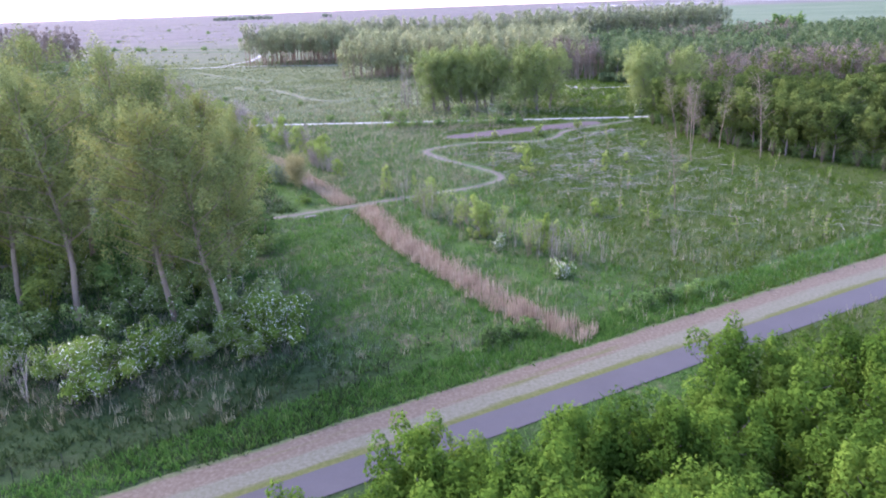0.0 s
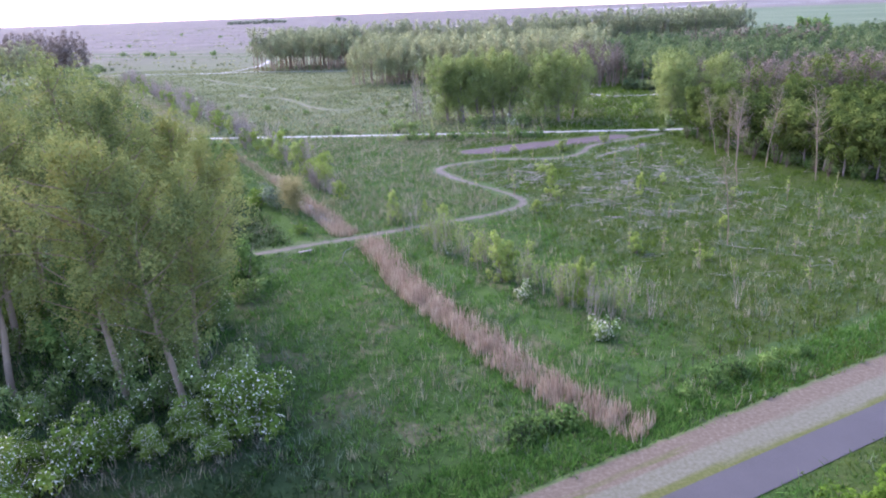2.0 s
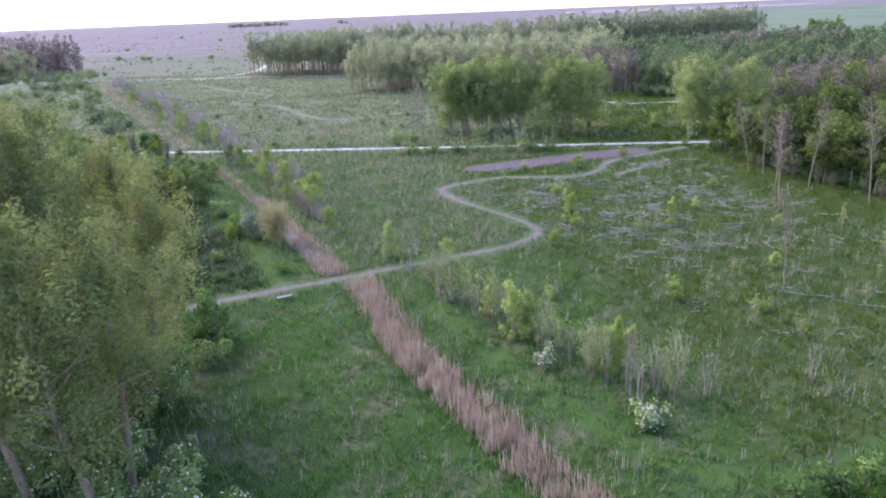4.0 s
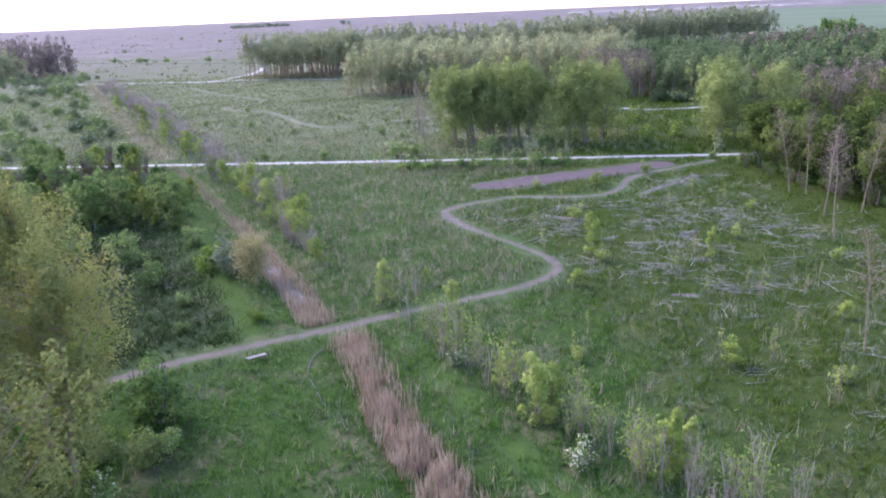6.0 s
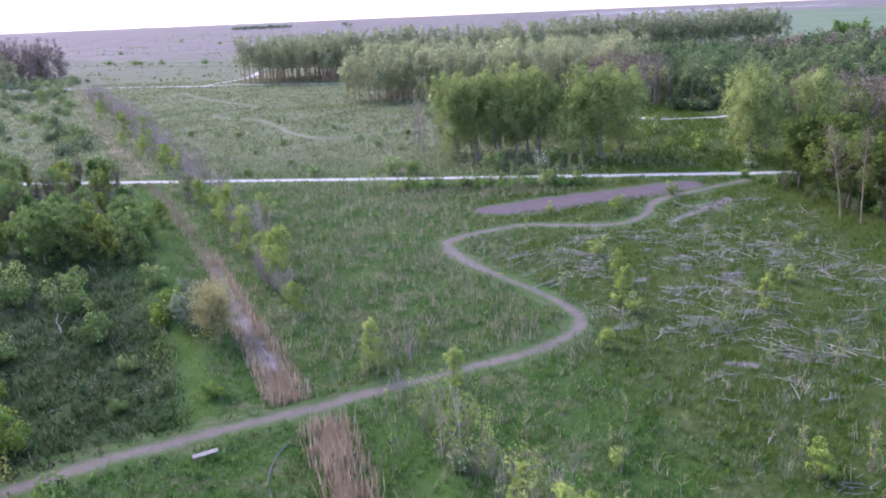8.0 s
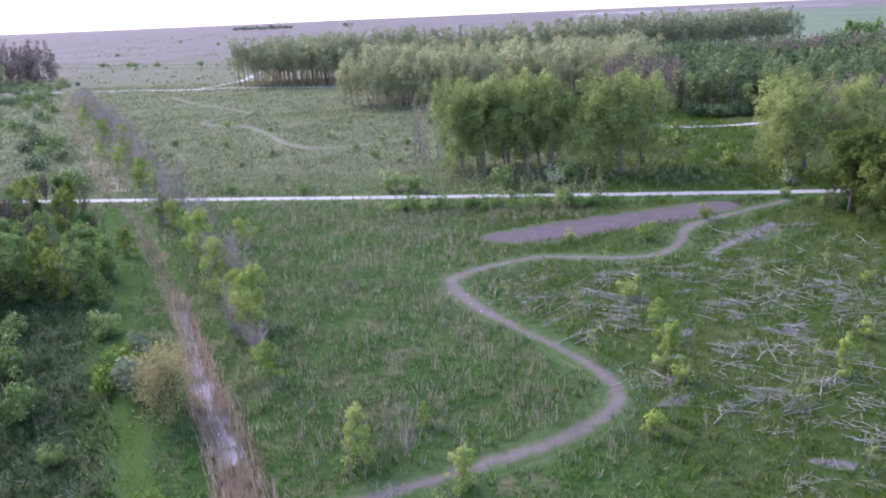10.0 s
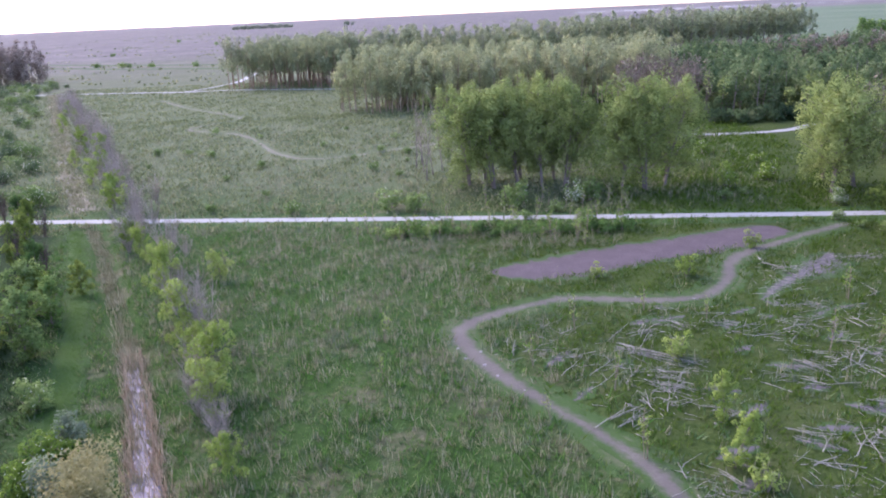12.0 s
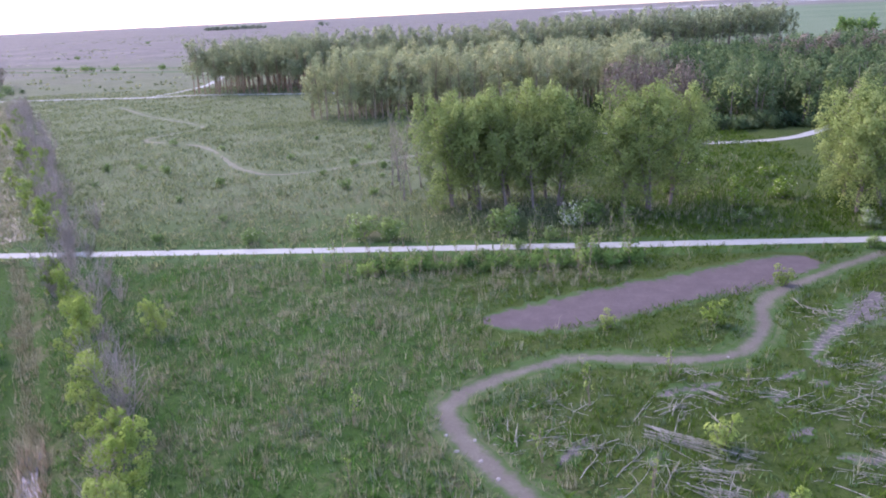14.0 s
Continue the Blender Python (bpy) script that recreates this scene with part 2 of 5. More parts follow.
M_HAW = leafy("hawthorn_leaf", [(0.072, 0.139, 0.025), (0.130, 0.229, 0.040), (0.185, 0.296, 0.052), (0.242, 0.346, 0.076)], 0.6)
M_FARTWIG = leafy("distant_bare_twig", [(0.144, 0.121, 0.093), (0.216, 0.184, 0.142), (0.298, 0.260, 0.198)], 0.15, 0.1, 0.1)
# lush grass darkened in its colour to stand in for tree shade
M_WEST = leafy("painted_shade_blade", [(0.015, 0.036, 0.011), (0.026, 0.057, 0.017), (0.044, 0.080, 0.023), (0.081, 0.104, 0.044)], 0.55, 0.35, 0.0, vary=0.5)
M_MOWN = leafy("mown_blade", [(0.059, 0.135, 0.023), (0.085, 0.182, 0.032), (0.114, 0.215, 0.047)], 0.3, 0.35, 0.0, vary=0.5)
M_HERB = leafy("broad_herb_leaf", [(0.045, 0.105, 0.040), (0.085, 0.165, 0.058), (0.135, 0.215, 0.080), (0.20, 0.27, 0.13)], 0.25, 0.3, 0.0, vary=0.5)
M_STRAW = leafy("dead_grass", [(0.194, 0.188, 0.109), (0.301, 0.293, 0.176), (0.418, 0.416, 0.275)], 0.3, 0.25, 0.0, vary=0.5)
M_WEED = leafy("grey_green_weed", [(0.100, 0.151, 0.086), (0.155, 0.213, 0.122), (0.230, 0.280, 0.171)], 0.3, 0.3, 0.0, vary=0.5)
M_BARK = surface("grey_bark", [(0.12, 0.10, 0.085), (0.21, 0.18, 0.155), (0.34, 0.30, 0.26)], 0.9, 7.0, 0.95, 0.5)
M_PALEBARK = surface("pale_bark", [(0.168, 0.136, 0.092), (0.248, 0.200, 0.140), (0.338, 0.275, 0.198)], 0.8, 7.0, 0.95, 0.5)
M_TWIG = leafy("bare_twig", [(0.265, 0.217, 0.187), (0.409, 0.338, 0.290), (0.591, 0.514, 0.431)], 0.5, 0.1, 0.1)
M_DEADWOOD = surface("weathered_deadwood", [(0.146, 0.146, 0.117), (0.262, 0.264, 0.213), (0.445, 0.454, 0.372)], 0.6, 8.0, 0.9, 0.4)
M_POPLAR = leafy("poplar_leaf", [(0.109, 0.155, 0.056), (0.192, 0.250, 0.083), (0.272, 0.328, 0.105), (0.295, 0.291, 0.084)], 0.30, 0.45)
M_WILLOW = leafy("willow_leaf", [(0.121, 0.181, 0.059), (0.201, 0.278, 0.086), (0.273, 0.359, 0.113), (0.339, 0.412, 0.139)], 0.30)
M_MAPLE = leafy("fresh_green_leaf", [(0.034, 0.076, 0.011), (0.064, 0.138, 0.018), (0.099, 0.192, 0.025), (0.142, 0.239, 0.034)], 0.35)
M_ASH = leafy("deep_green_leaf", [(0.030, 0.060, 0.021), (0.093, 0.186, 0.049), (0.139, 0.255, 0.067), (0.247, 0.345, 0.098)], 0.35)
M_EDGE = leafy("woodland_edge_leaf", [(0.038, 0.063, 0.021), (0.075, 0.121, 0.029), (0.117, 0.177, 0.041), (0.167, 0.216, 0.059)], 0.22)
M_FARDARK = leafy("dark_woodland_leaf", [(0.035, 0.069, 0.036), (0.081, 0.138, 0.061), (0.138, 0.210, 0.085), (0.219, 0.275, 0.123)], 0.10)
M_SHRUB = leafy("shrub_leaf", [(0.082, 0.145, 0.045), (0.143, 0.239, 0.070), (0.205, 0.305, 0.093), (0.265, 0.363, 0.126)], 0.6)
M_YELLOW = leafy("young_yellow_leaf", [(0.141, 0.229, 0.045), (0.222, 0.329, 0.068), (0.293, 0.397, 0.097), (0.354, 0.447, 0.136)], 0.6)
M_SILVER = leafy("silver_leaf", [(0.131, 0.184, 0.115), (0.197, 0.263, 0.162), (0.289, 0.355, 0.219)], 0.6)
M_BLOSSOM = leafy("white_blossom", [(0.592, 0.616, 0.455), (0.752, 0.782, 0.589), (0.860, 0.881, 0.683)], 0.6, 0.2)
M_WARMBARK = surface("warm_brown_bark", [(0.16, 0.105, 0.07), (0.25, 0.17, 0.115), (0.34, 0.25, 0.18)], 0.5, 4.0, 0.95, 0.3)
M_HAZETWIG = leafy("purple_grey_twig", [(0.250, 0.211, 0.180), (0.374, 0.327, 0.273), (0.533, 0.470, 0.387)], 0.5, 0.1, 0.1)
M_SCRUB = leafy("olive_scrub_leaf", [(0.087, 0.138, 0.031), (0.160, 0.235, 0.048), (0.246, 0.324, 0.067), (0.355, 0.414, 0.105)], 0.5)
M_TANLEAF = leafy("withered_tan_leaf", [(0.222, 0.220, 0.092), (0.336, 0.320, 0.145), (0.444, 0.421, 0.207)], 0.5, 0.3, 0.1)
M_BRUSH = leafy("brown_undergrowth", [(0.095, 0.072, 0.058), (0.155, 0.120, 0.098), (0.230, 0.182, 0.150)], 0.5, 0.1, 0.1)
M_STONE = surface("pale_stone", [(0.171, 0.167, 0.156), (0.232, 0.227, 0.217), (0.293, 0.287, 0.277)], 1.5, 6.0, 0.9, 0.4)
M_POST = surface("dark_steel_post", [(0.03, 0.035, 0.03), (0.05, 0.055, 0.05)], 2.0, 12.0, 0.7, 0.1, 0.4)
M_WIRE = surface("rusty_wire", [(0.05, 0.045, 0.04), (0.08, 0.07, 0.06)], 2.0, 12.0, 0.8, 0.0, 0.2)
M_BENCH = surface("weathered_bench_plank", [(0.181, 0.175, 0.166), (0.238, 0.232, 0.219), (0.285, 0.280, 0.267)], 1.5, 9.0, 0.8, 0.3)
M_HOSE = surface("blue_grey_plastic", [(0.065, 0.075, 0.100), (0.095, 0.105, 0.135)], 1.0, 9.0, 0.5, 0.1)


# ---------------------------------------------------------------- mesh helpers
def mesh_of(name, verts, faces, material, smooth=False, normals=None):
    """A mesh from arrays of vertices and of faces with equal corner counts (or a list of such arrays); leaves may carry the normals of their bough."""
    faces = [np.asarray(f, dtype=np.int32) for f in (faces if isinstance(faces, list) else [faces])]
    verts = np.asarray(verts, dtype=np.float32)
    me = bpy.data.meshes.new(name)
    me.vertices.add(len(verts))
    me.vertices.foreach_set("co", verts.ravel())
    loops = np.concatenate([f.ravel() for f in faces])
    sizes = np.concatenate([np.full(len(f), f.shape[1], dtype=np.int32) for f in faces])
    me.loops.add(len(loops))
    me.loops.foreach_set("vertex_index", loops)
    me.polygons.add(len(sizes))
    me.polygons.foreach_set("loop_start", (np.cumsum(sizes) - sizes).astype(np.int32))
    me.update(calc_edges=True)
    if smooth:
        me.polygons.foreach_set("use_smooth", np.ones(len(sizes), dtype=bool))
    me.materials.append(material)
    if normals is not None:
        me.polygons.foreach_set("use_smooth", np.ones(len(sizes), dtype=bool))
        me.normals_split_custom_set_from_vertices(normals.tolist())
    return me


def part(name, mesh, parent, label=""):
    ob = new(name, mesh)
    ob.parent = parent
    return tagged(ob, label)


def seg_distance(px, py, line):
    """Distance from points to a polyline, and the way along it."""
    best = np.full(np.shape(px), 1e9)
    for (ax, ay), (bx, by) in zip(line[:-1], line[1:]):
        dx, dy = bx - ax, by - ay
        u = np.clip(((px - ax) * dx + (py - ay) * dy) / (dx * dx + dy * dy), 0, 1)
        best = np.minimum(best, np.hypot(px - ax - u * dx, py - ay - u * dy))
    return best


def smooth_line(points, step=1.0):
    """Catmull-Rom through plan points, resampled."""
    p = np.array(points, float)
    p = np.vstack((2 * p[0] - p[1], p, 2 * p[-1] - p[-2]))
    out = []
    for i in range(1, len(p) - 2):
        n = max(2, int(np.linalg.norm(p[i + 1] - p[i]) / step))
        u = np.arange(n)[:, None] / n
        out.append(0.5 * (2 * p[i] + (p[i + 1] - p[i - 1]) * u + (2 * p[i - 1] - 5 * p[i] + 4 * p[i + 1] - p[i + 2]) * u ** 2
                          + (3 * p[i] - p[i - 1] - 3 * p[i + 1] + p[i + 2]) * u ** 3))
    return np.vstack(out + [p[-2:-1]])


# ---------------------------------------------------------------- the plan
TRAIL = smooth_line([(-90, 66), (-60, 79), (-45, 87), (-34.5, 93.2), (-29.6, 96.3), (-26.4, 98.4), (-22.4, 100.4), (-17.8, 102.7), (-13.0, 104.8), (-8.0, 107.5), (-4.9, 108.9),
                     (-0.9, 110.9), (4.0, 113.3), (7.4, 116.2), (9.2, 119.4), (8.4, 123.0), (5.2, 128.0), (1.3, 133.2), (-1.0, 136.6), (-2.9, 140.0), (-4.1, 143.5),
                     (-3.6, 145.9), (-1.1, 148.2), (4.4, 151.2), (7.2, 151.9), (13.7, 151.0), (17.0, 150.8), (20.5, 151.7), (24.2, 155.8), (25.7, 160.0)])
TRAIL = np.vstack((TRAIL, smooth_line([(25.7, 160.0), (28.5, 163.7), (35.4, 168.3), (40.0, 171.2), (46.0, 174.5)])[1:]))
DITCH = smooth_line([(12.4, 58.0), (10.6, 59.5), (7.4, 62.6), (4.2, 67.4), (0.8, 73.6), (-3.9, 81.9), (-7.2, 88.9), (-9.8, 96.2), (-12.2, 102.2)])
DITCH_UP = smooth_line([(-15.6, 105.6), (-19.8, 114.0), (-24.8, 123.2), (-32.2, 138.2), (-43.3, 157.4), (-53.4, 175.0), (-60.5, 185.5)])
DITCH_FAR = smooth_line([(-65.5, 193.8), (-97.5, 246.8), (-186, 400)], 2.0)
ROAD = np.array([(-150, 194.5), (-63.4, 187.6), (-32.4, 185.0), (-3.3, 182.6), (24.2, 180.5), (48.4, 178.8), (90, 176)], float)
ROAD = smooth_line(ROAD, 2.0)


def path_line(x):
    """The far edge of the asphalt path."""
    return 44.4 + 0.545 * x


ALONG = Vector((0.878, 0.4785, 0))
SOILS = (((2.0, 160.5), (20, 166), (36, 173)), 3.6), (((25.6, 150.2), (31.8, 156.4), (38.4, 163.2)), 1.6)


def height(x, y):
    """The lie of the land: nearly level, with the ditch let into it."""
    x, y = np.asarray(x, float), np.asarray(y, float)
    near = np.exp(-((x / 220) ** 2 + ((y - 120) / 220) ** 2))
    z = near * (0.10 * np.sin(x * 0.31 + 1.7 * np.sin(y * 0.11)) * np.sin(y * 0.27 + 0.6) + 0.05 * np.sin(x * 0.9 + y * 0.6) * np.sin(y * 1.1 - x * 0.4))
    for line, wide, deep in ((DITCH, 2.3, 0.55), (DITCH_UP, 1.7, 0.6)):
        z = z - deep * np.exp(-(seg_distance(x, y, line[::3]) / wide) ** 2)
    flat = np.minimum(seg_distance(x, y, TRAIL[::4]), seg_distance(x, y, ROAD[::6]))
    for line, half in SOILS:
        flat = np.minimum(flat, seg_distance(x, y, line) - half)
    flat = np.minimum(flat, np.abs(y - path_line(x) - 1.0) * 0.878 - 2.5)
    return z * np.clip((flat - 0.8) / 2.0, 0, 1)


# ---------------------------------------------------------------- ground and ways
def graded(low, high, step, far_low, far_high):
    mid = list(np.arange(low, high + step / 2, step))
    s, v = step, mid[-1]
    while v < far_high:
        s *= 1.25
        v += s
        mid.append(min(v, far_high))
    s, v = step, mid[0]
    while v > far_low:
        s *= 1.25
        v -= s
        mid.insert(0, max(v, far_low))
    return np.array(mid)


def sheet(name, gx, gy, material):
    X, Y = np.meshgrid(gx, gy)
    Z = height(X, Y)
    n, k = len(gx), len(gy)
    i = (np.arange(k - 1)[:, None] * n + np.arange(n - 1)[None]).ravel()
    return mesh_of(name, np.stack((X, Y, Z), -1).reshape(-1, 3), np.stack((i, i + 1, i + n + 1, i + n), -1), material, True)


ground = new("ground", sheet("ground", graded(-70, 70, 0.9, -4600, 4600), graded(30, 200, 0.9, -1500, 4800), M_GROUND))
tagged(ground, "open green meadow with tussocks and patches of litter", "ground", kind="structure")


def ribbon(name, line, wide, material, lift=0.03, jitter=0.0, seed=1, cuts=6, one_way=False):
    """A strip of worn ground along a plan line, with an uneven edge and a rim value."""
    rng = np.random.default_rng(seed)
    line = np.asarray(line, float)
    d = np.gradient(line, axis=0)
    d /= np.linalg.norm(d, axis=1)[:, None]
    side = np.stack((d[:, 1], -d[:, 0]), -1)
    half = np.broadcast_to(np.asarray(wide, float) / 2, (len(line),))
    u = np.linspace(-1, 1, cuts + 1)
    wob = 1 + jitter * (rng.random((len(line), 2)) - 0.5) * 2
    across = np.where(u[None] < 0, u[None] * wob[:, :1], u[None] * wob[:, 1:])
    P = line[:, None] + side[:, None] * (across * half[:, None])[..., None]
    Z = height(P[..., 0], P[..., 1]) + lift
    n, k = cuts + 1, len(line)
    i = (np.arange(k - 1)[:, None] * n + np.arange(n - 1)[None]).ravel()
    me = mesh_of(name, np.concatenate((P, Z[..., None]), -1).reshape(-1, 3), np.stack((i, i + 1, i + n + 1, i + n), -1), material, True)
    a = me.attributes.new("rim", "FLOAT", "POINT")
    a.data.foreach_set("value", np.broadcast_to((1 - u) / 2 if one_way else np.abs(u), (k, n)).astype(np.float32).ravel())
    return new(name, me)


trail = tagged(ribbon("dirt_trail", TRAIL, 2.45, M_TRAIL, 0.035, 0.2), "winding trodden earth footpath through the meadow", "path", kind="structure")
tagged(ribbon("trail_verge", TRAIL, 4.2, M_RIM, 0.018, 0.25, 2), "short worn grass along both sides of the footpath", "verge", kind="structure")
road = tagged(ribbon("gravel_road", ROAD, 2.1, M_CONCRETE, 0.05, 0.03), "straight pale grey gravel road across the meadow", "road", kind="structure")
verge_line = ROAD - np.array([0, 0.3])
tagged(ribbon("road_verge", verge_line, 7.0, M_LANE, 0.022, 0.12, 3), "mown grass verge along the pale road", "verge", kind="structure")
xs = np.linspace(-160, 230, 400)
ASPHALT = np.stack((xs + 0.479 * 1.30, path_line(xs) - 0.878 * 1.30), -1)
tagged(ribbon("asphalt_path", ASPHALT, 2.8, M_ASPHALT, 0.05, 0.0, 4), "smooth grey asphalt cycle path", "road", kind="structure")
SHOULDER = np.stack((xs - 0.479 * 2.35, path_line(xs) + 0.878 * 2.35), -1)
tagged(ribbon("gravel_shoulder", SHOULDER, 4.7, M_SHOULDER, 0.03, 0.06, 5, 12, True), "tan gravel shoulder with mossy patches beside the asphalt", "shoulder", kind="structure")
SOIL_LINE = smooth_line([(-0.6, 160.2), (5.5, 160.6), (14.0, 164.0), (22.5, 167.2), (30.0, 170.2), (37.0, 173.0)], 0.7)
soil_wide = np.interp(np.linspace(0, 1, len(SOIL_LINE)), (0, 0.05, 0.16, 0.5, 0.8, 0.95, 1), (2.0, 5.4, 8.6, 8.2, 7.6, 5.8, 3.0))
tagged(ribbon("bare_soil_patch", SOIL_LINE, soil_wide, M_SOIL, 0.03, 0.14, 17, 12), "purple-brown strip of freshly cleared bare soil", "soil", kind="structure")
MUD_LINE = smooth_line([(25.6, 150.2), (28.6, 153.6), (31.8, 156.4), (35.6, 159.6), (38.4, 163.2)], 0.7)
mud_wide = np.interp(np.linspace(0, 1, len(MUD_LINE)), (0, 0.15, 0.35, 0.55, 0.8, 1), (0.8, 2.6, 2.2, 4.2, 8.0, 3.0))
tagged(ribbon("muddy_patch", MUD_LINE, mud_wide, M_MUD, 0.03, 0.35, 18, 8), "worn grey-brown mud track among felled branches", "soil", kind="structure")
litter_rng = np.random.default_rng(31)
for cx, cy in ((20.6, 144.4), (22.8, 147.6), (24.4, 146.0), (26.6, 149.2), (5.5, 132.9), (15.1, 146.3), (19.8, 139.5), (23.1, 133.1), (22.1, 127.6), (25.8, 129.7), (17.4, 130.1), (14.3, 124.9), (31.7, 139.1), (18.9, 118.2), (13.3, 118.3), (29.5, 146.5), (36.0, 126.0), (31.0, 116.0), (39.5, 133.0), (27.5, 111.0), (21.0, 110.0), (44.0, 121.0), (9.5, 137.5), (4.2, 138.6), (16.0, 133.0), (22.5, 136.5), (20.0, 125.5), (28.5, 141.5), (27.0, 130.5), (33.0, 148.0), (13.5, 146.0), (34.5, 137.0), (25.5, 120.5), (14.0, 121.5)):
    turn, long = litter_rng.uniform(-0.5, 0.9), litter_rng.uniform(1.0, 2.2)
    d = np.array((math.cos(turn), math.sin(turn))) * long
    spot = np.array((cx, cy)) + np.linspace(-1, 1, 7)[:, None] * d
    tagged(ribbon("litter_patch", spot, np.array((0.5, 1.1, 1.5, 1.7, 1.5, 1.1, 0.5)), M_MUD, 0.05, 0.3, int(cx * 10), 6), "small bare patch of grey bark litter on felled ground", "soil", kind="structure")
LANE_L = smooth_line([(-21.5, 103.3), (-26.4, 113.8), (-34.2, 129.3), (-45.0, 153.2), (-53, 168), (-61.0, 183.0)])
LANE_R = smooth_line([(-6.8, 103.0), (-4.6, 97.6), (-2.0, 92.0), (1.5, 85.0), (5.6, 77.5), (10.5, 70.5), (17, 66.5), (30, 71.0), (60, 87)])
tagged(ribbon("mown_lane", LANE_L, 3.4, M_LANE, 0.02, 0.12, 6), "mown bright green grass lane beside the ditch", "lane", kind="structure")
tagged(ribbon("mown_lane", LANE_R, 2.8, M_LANE, 0.02, 0.12, 7), "mown green strip between reeds and brush", "lane", kind="structure")
tagged(ribbon("reed_bed_ground", DITCH_FAR, 5.4, M_DRYBED, 0.03, 0.2, 8), "dry pale reed bed floor in the ditch beyond the road", "ditch", kind="structure")
water = smooth_line([(-18.5, 111.5), (-19.8, 114.0), (-24.8, 123.2), (-32.2, 138.2), (-34, 141.5)])
wm = ribbon("water", water, 1.3, M_WATER, 0.0, 0.6, 9)
for v in wm.data.vertices:
    v.co.z = -0.38
tagged(wm, "shallow brown water standing in the ditch", "water", kind="structure")
FARROAD = smooth_line([(-230, 405), (-166, 397.5), (-122.5, 388.5), (-102, 389), (-63, 378), (-40, 372)], 3)
tagged(ribbon("far_gravel_road", FARROAD, 3.4, M_CONCRETE, 0.05, 0.1, 10), "pale gravel road before the tall poplars", "road", kind="structure")
tagged(ribbon("far_gravel_road", smooth_line([(-122.5, 388.5), (-117, 404), (-112, 430), (-118, 480)], 3), 3.4, M_CONCRETE, 0.06, 0.1, 11), "pale gravel side road beside the poplars", "road", kind="structure")
FARTRAIL = smooth_line([(-120, 358), (-97.7, 328.3), (-72, 300), (-76, 289), (-80, 279), (-65.6, 270.1), (-56.7, 259.9), (-46.0, 240.1), (-36.6, 231.2), (-25.4, 234.3), (-15.2, 240.4), (0, 250)], 2)
tagged(ribbon("far_trail", FARTRAIL, 1.7, M_FARTRACK, 0.03, 0.2, 12),
       "faint winding footpath in the far meadow", "path", kind="structure")
tagged(ribbon("far_concrete_path", smooth_line([(30, 262), (40.4, 253), (47, 243.6), (59.0, 242.5), (67.6, 244.5), (74.1, 248.9), (84, 258)], 2), 2.4, M_CONCRETE, 0.05, 0.04, 13),
       "pale curving path in front of the dark woods", "path", kind="structure")
for dy, seed in ((0, 14), (-34, 24)):
    line = smooth_line([(-900, 930 + dy), (-338, 656 + dy), (-245, 606 + dy), (-168, 570 + dy), (-60, 516 + dy)], 10)
    tagged(ribbon("marsh_track", line, 7.0, M_LANE, 0.1, 0.1, seed), "dark grassy track across the dry marsh", "path", kind="structure")
tagged(ribbon("distant_water", smooth_line([(350, 2500), (700, 2350), (1100, 2260)], 40), 60, M_FLOOD, 0.3, 0.3, 15), "pale sheet of open water far out on the plain", "water", kind="structure")
tagged(ribbon("distant_water", smooth_line([(-3000, 4100), (-1900, 4150), (-900, 4300)], 60), 90, M_FLOOD, 0.3, 0.3, 16), "pale shore water near the horizon", "water", kind="structure")


# ---------------------------------------------------------------- blades: grass, reeds, straw
def blades(name, xy, tall, wide, material, seed, lean=0.35, per=3, spread=0.15, label="", category="grass", tussock=False):
    """One object of single-triangle blades in tufts."""
    rng = np.random.default_rng(seed)
    xy = np.repeat(xy, per, axis=0)
    n = len(xy)
    xy = xy + rng.normal(0, spread, (n, 2))
    h = tall[0] + (tall[1] - tall[0]) * rng.random(n) ** 1.5
    if tussock:
        x, y = xy[:, 0], xy[:, 1]
        clump = np.sin(2.9 * x + 1.9 * np.sin(1.3 * y)) * np.sin(2.6 * y + 1.7 * np.sin(1.1 * x + 0.7)) + 0.6 * np.sin(0.9 * x - 0.7 * y + 1.3 * np.sin(0.5 * y))
        h = h * (0.75 + 0.55 * np.clip(clump, -1, 1.2))
    w = wide[0] + (wide[1] - wide[0]) * rng.random(n)
    a = rng.random(n) * 2 * np.pi
    base = np.column_stack((xy, height(xy[:, 0], xy[:, 1]) - 0.03))
    side = np.column_stack((np.cos(a), np.sin(a), np.zeros(n))) * w[:, None] / 2
    tip = base + np.column_stack((rng.normal(0, lean, n) * h, rng.normal(0, lean, n) * h, h))
    V = np.stack((base - side, base + side, tip), 1).reshape(-1, 3)
    ob = new(name, mesh_of(name, V, np.arange(3 * n).reshape(-1, 3), material))
    return tagged(ob, label, category, kind="stuff")


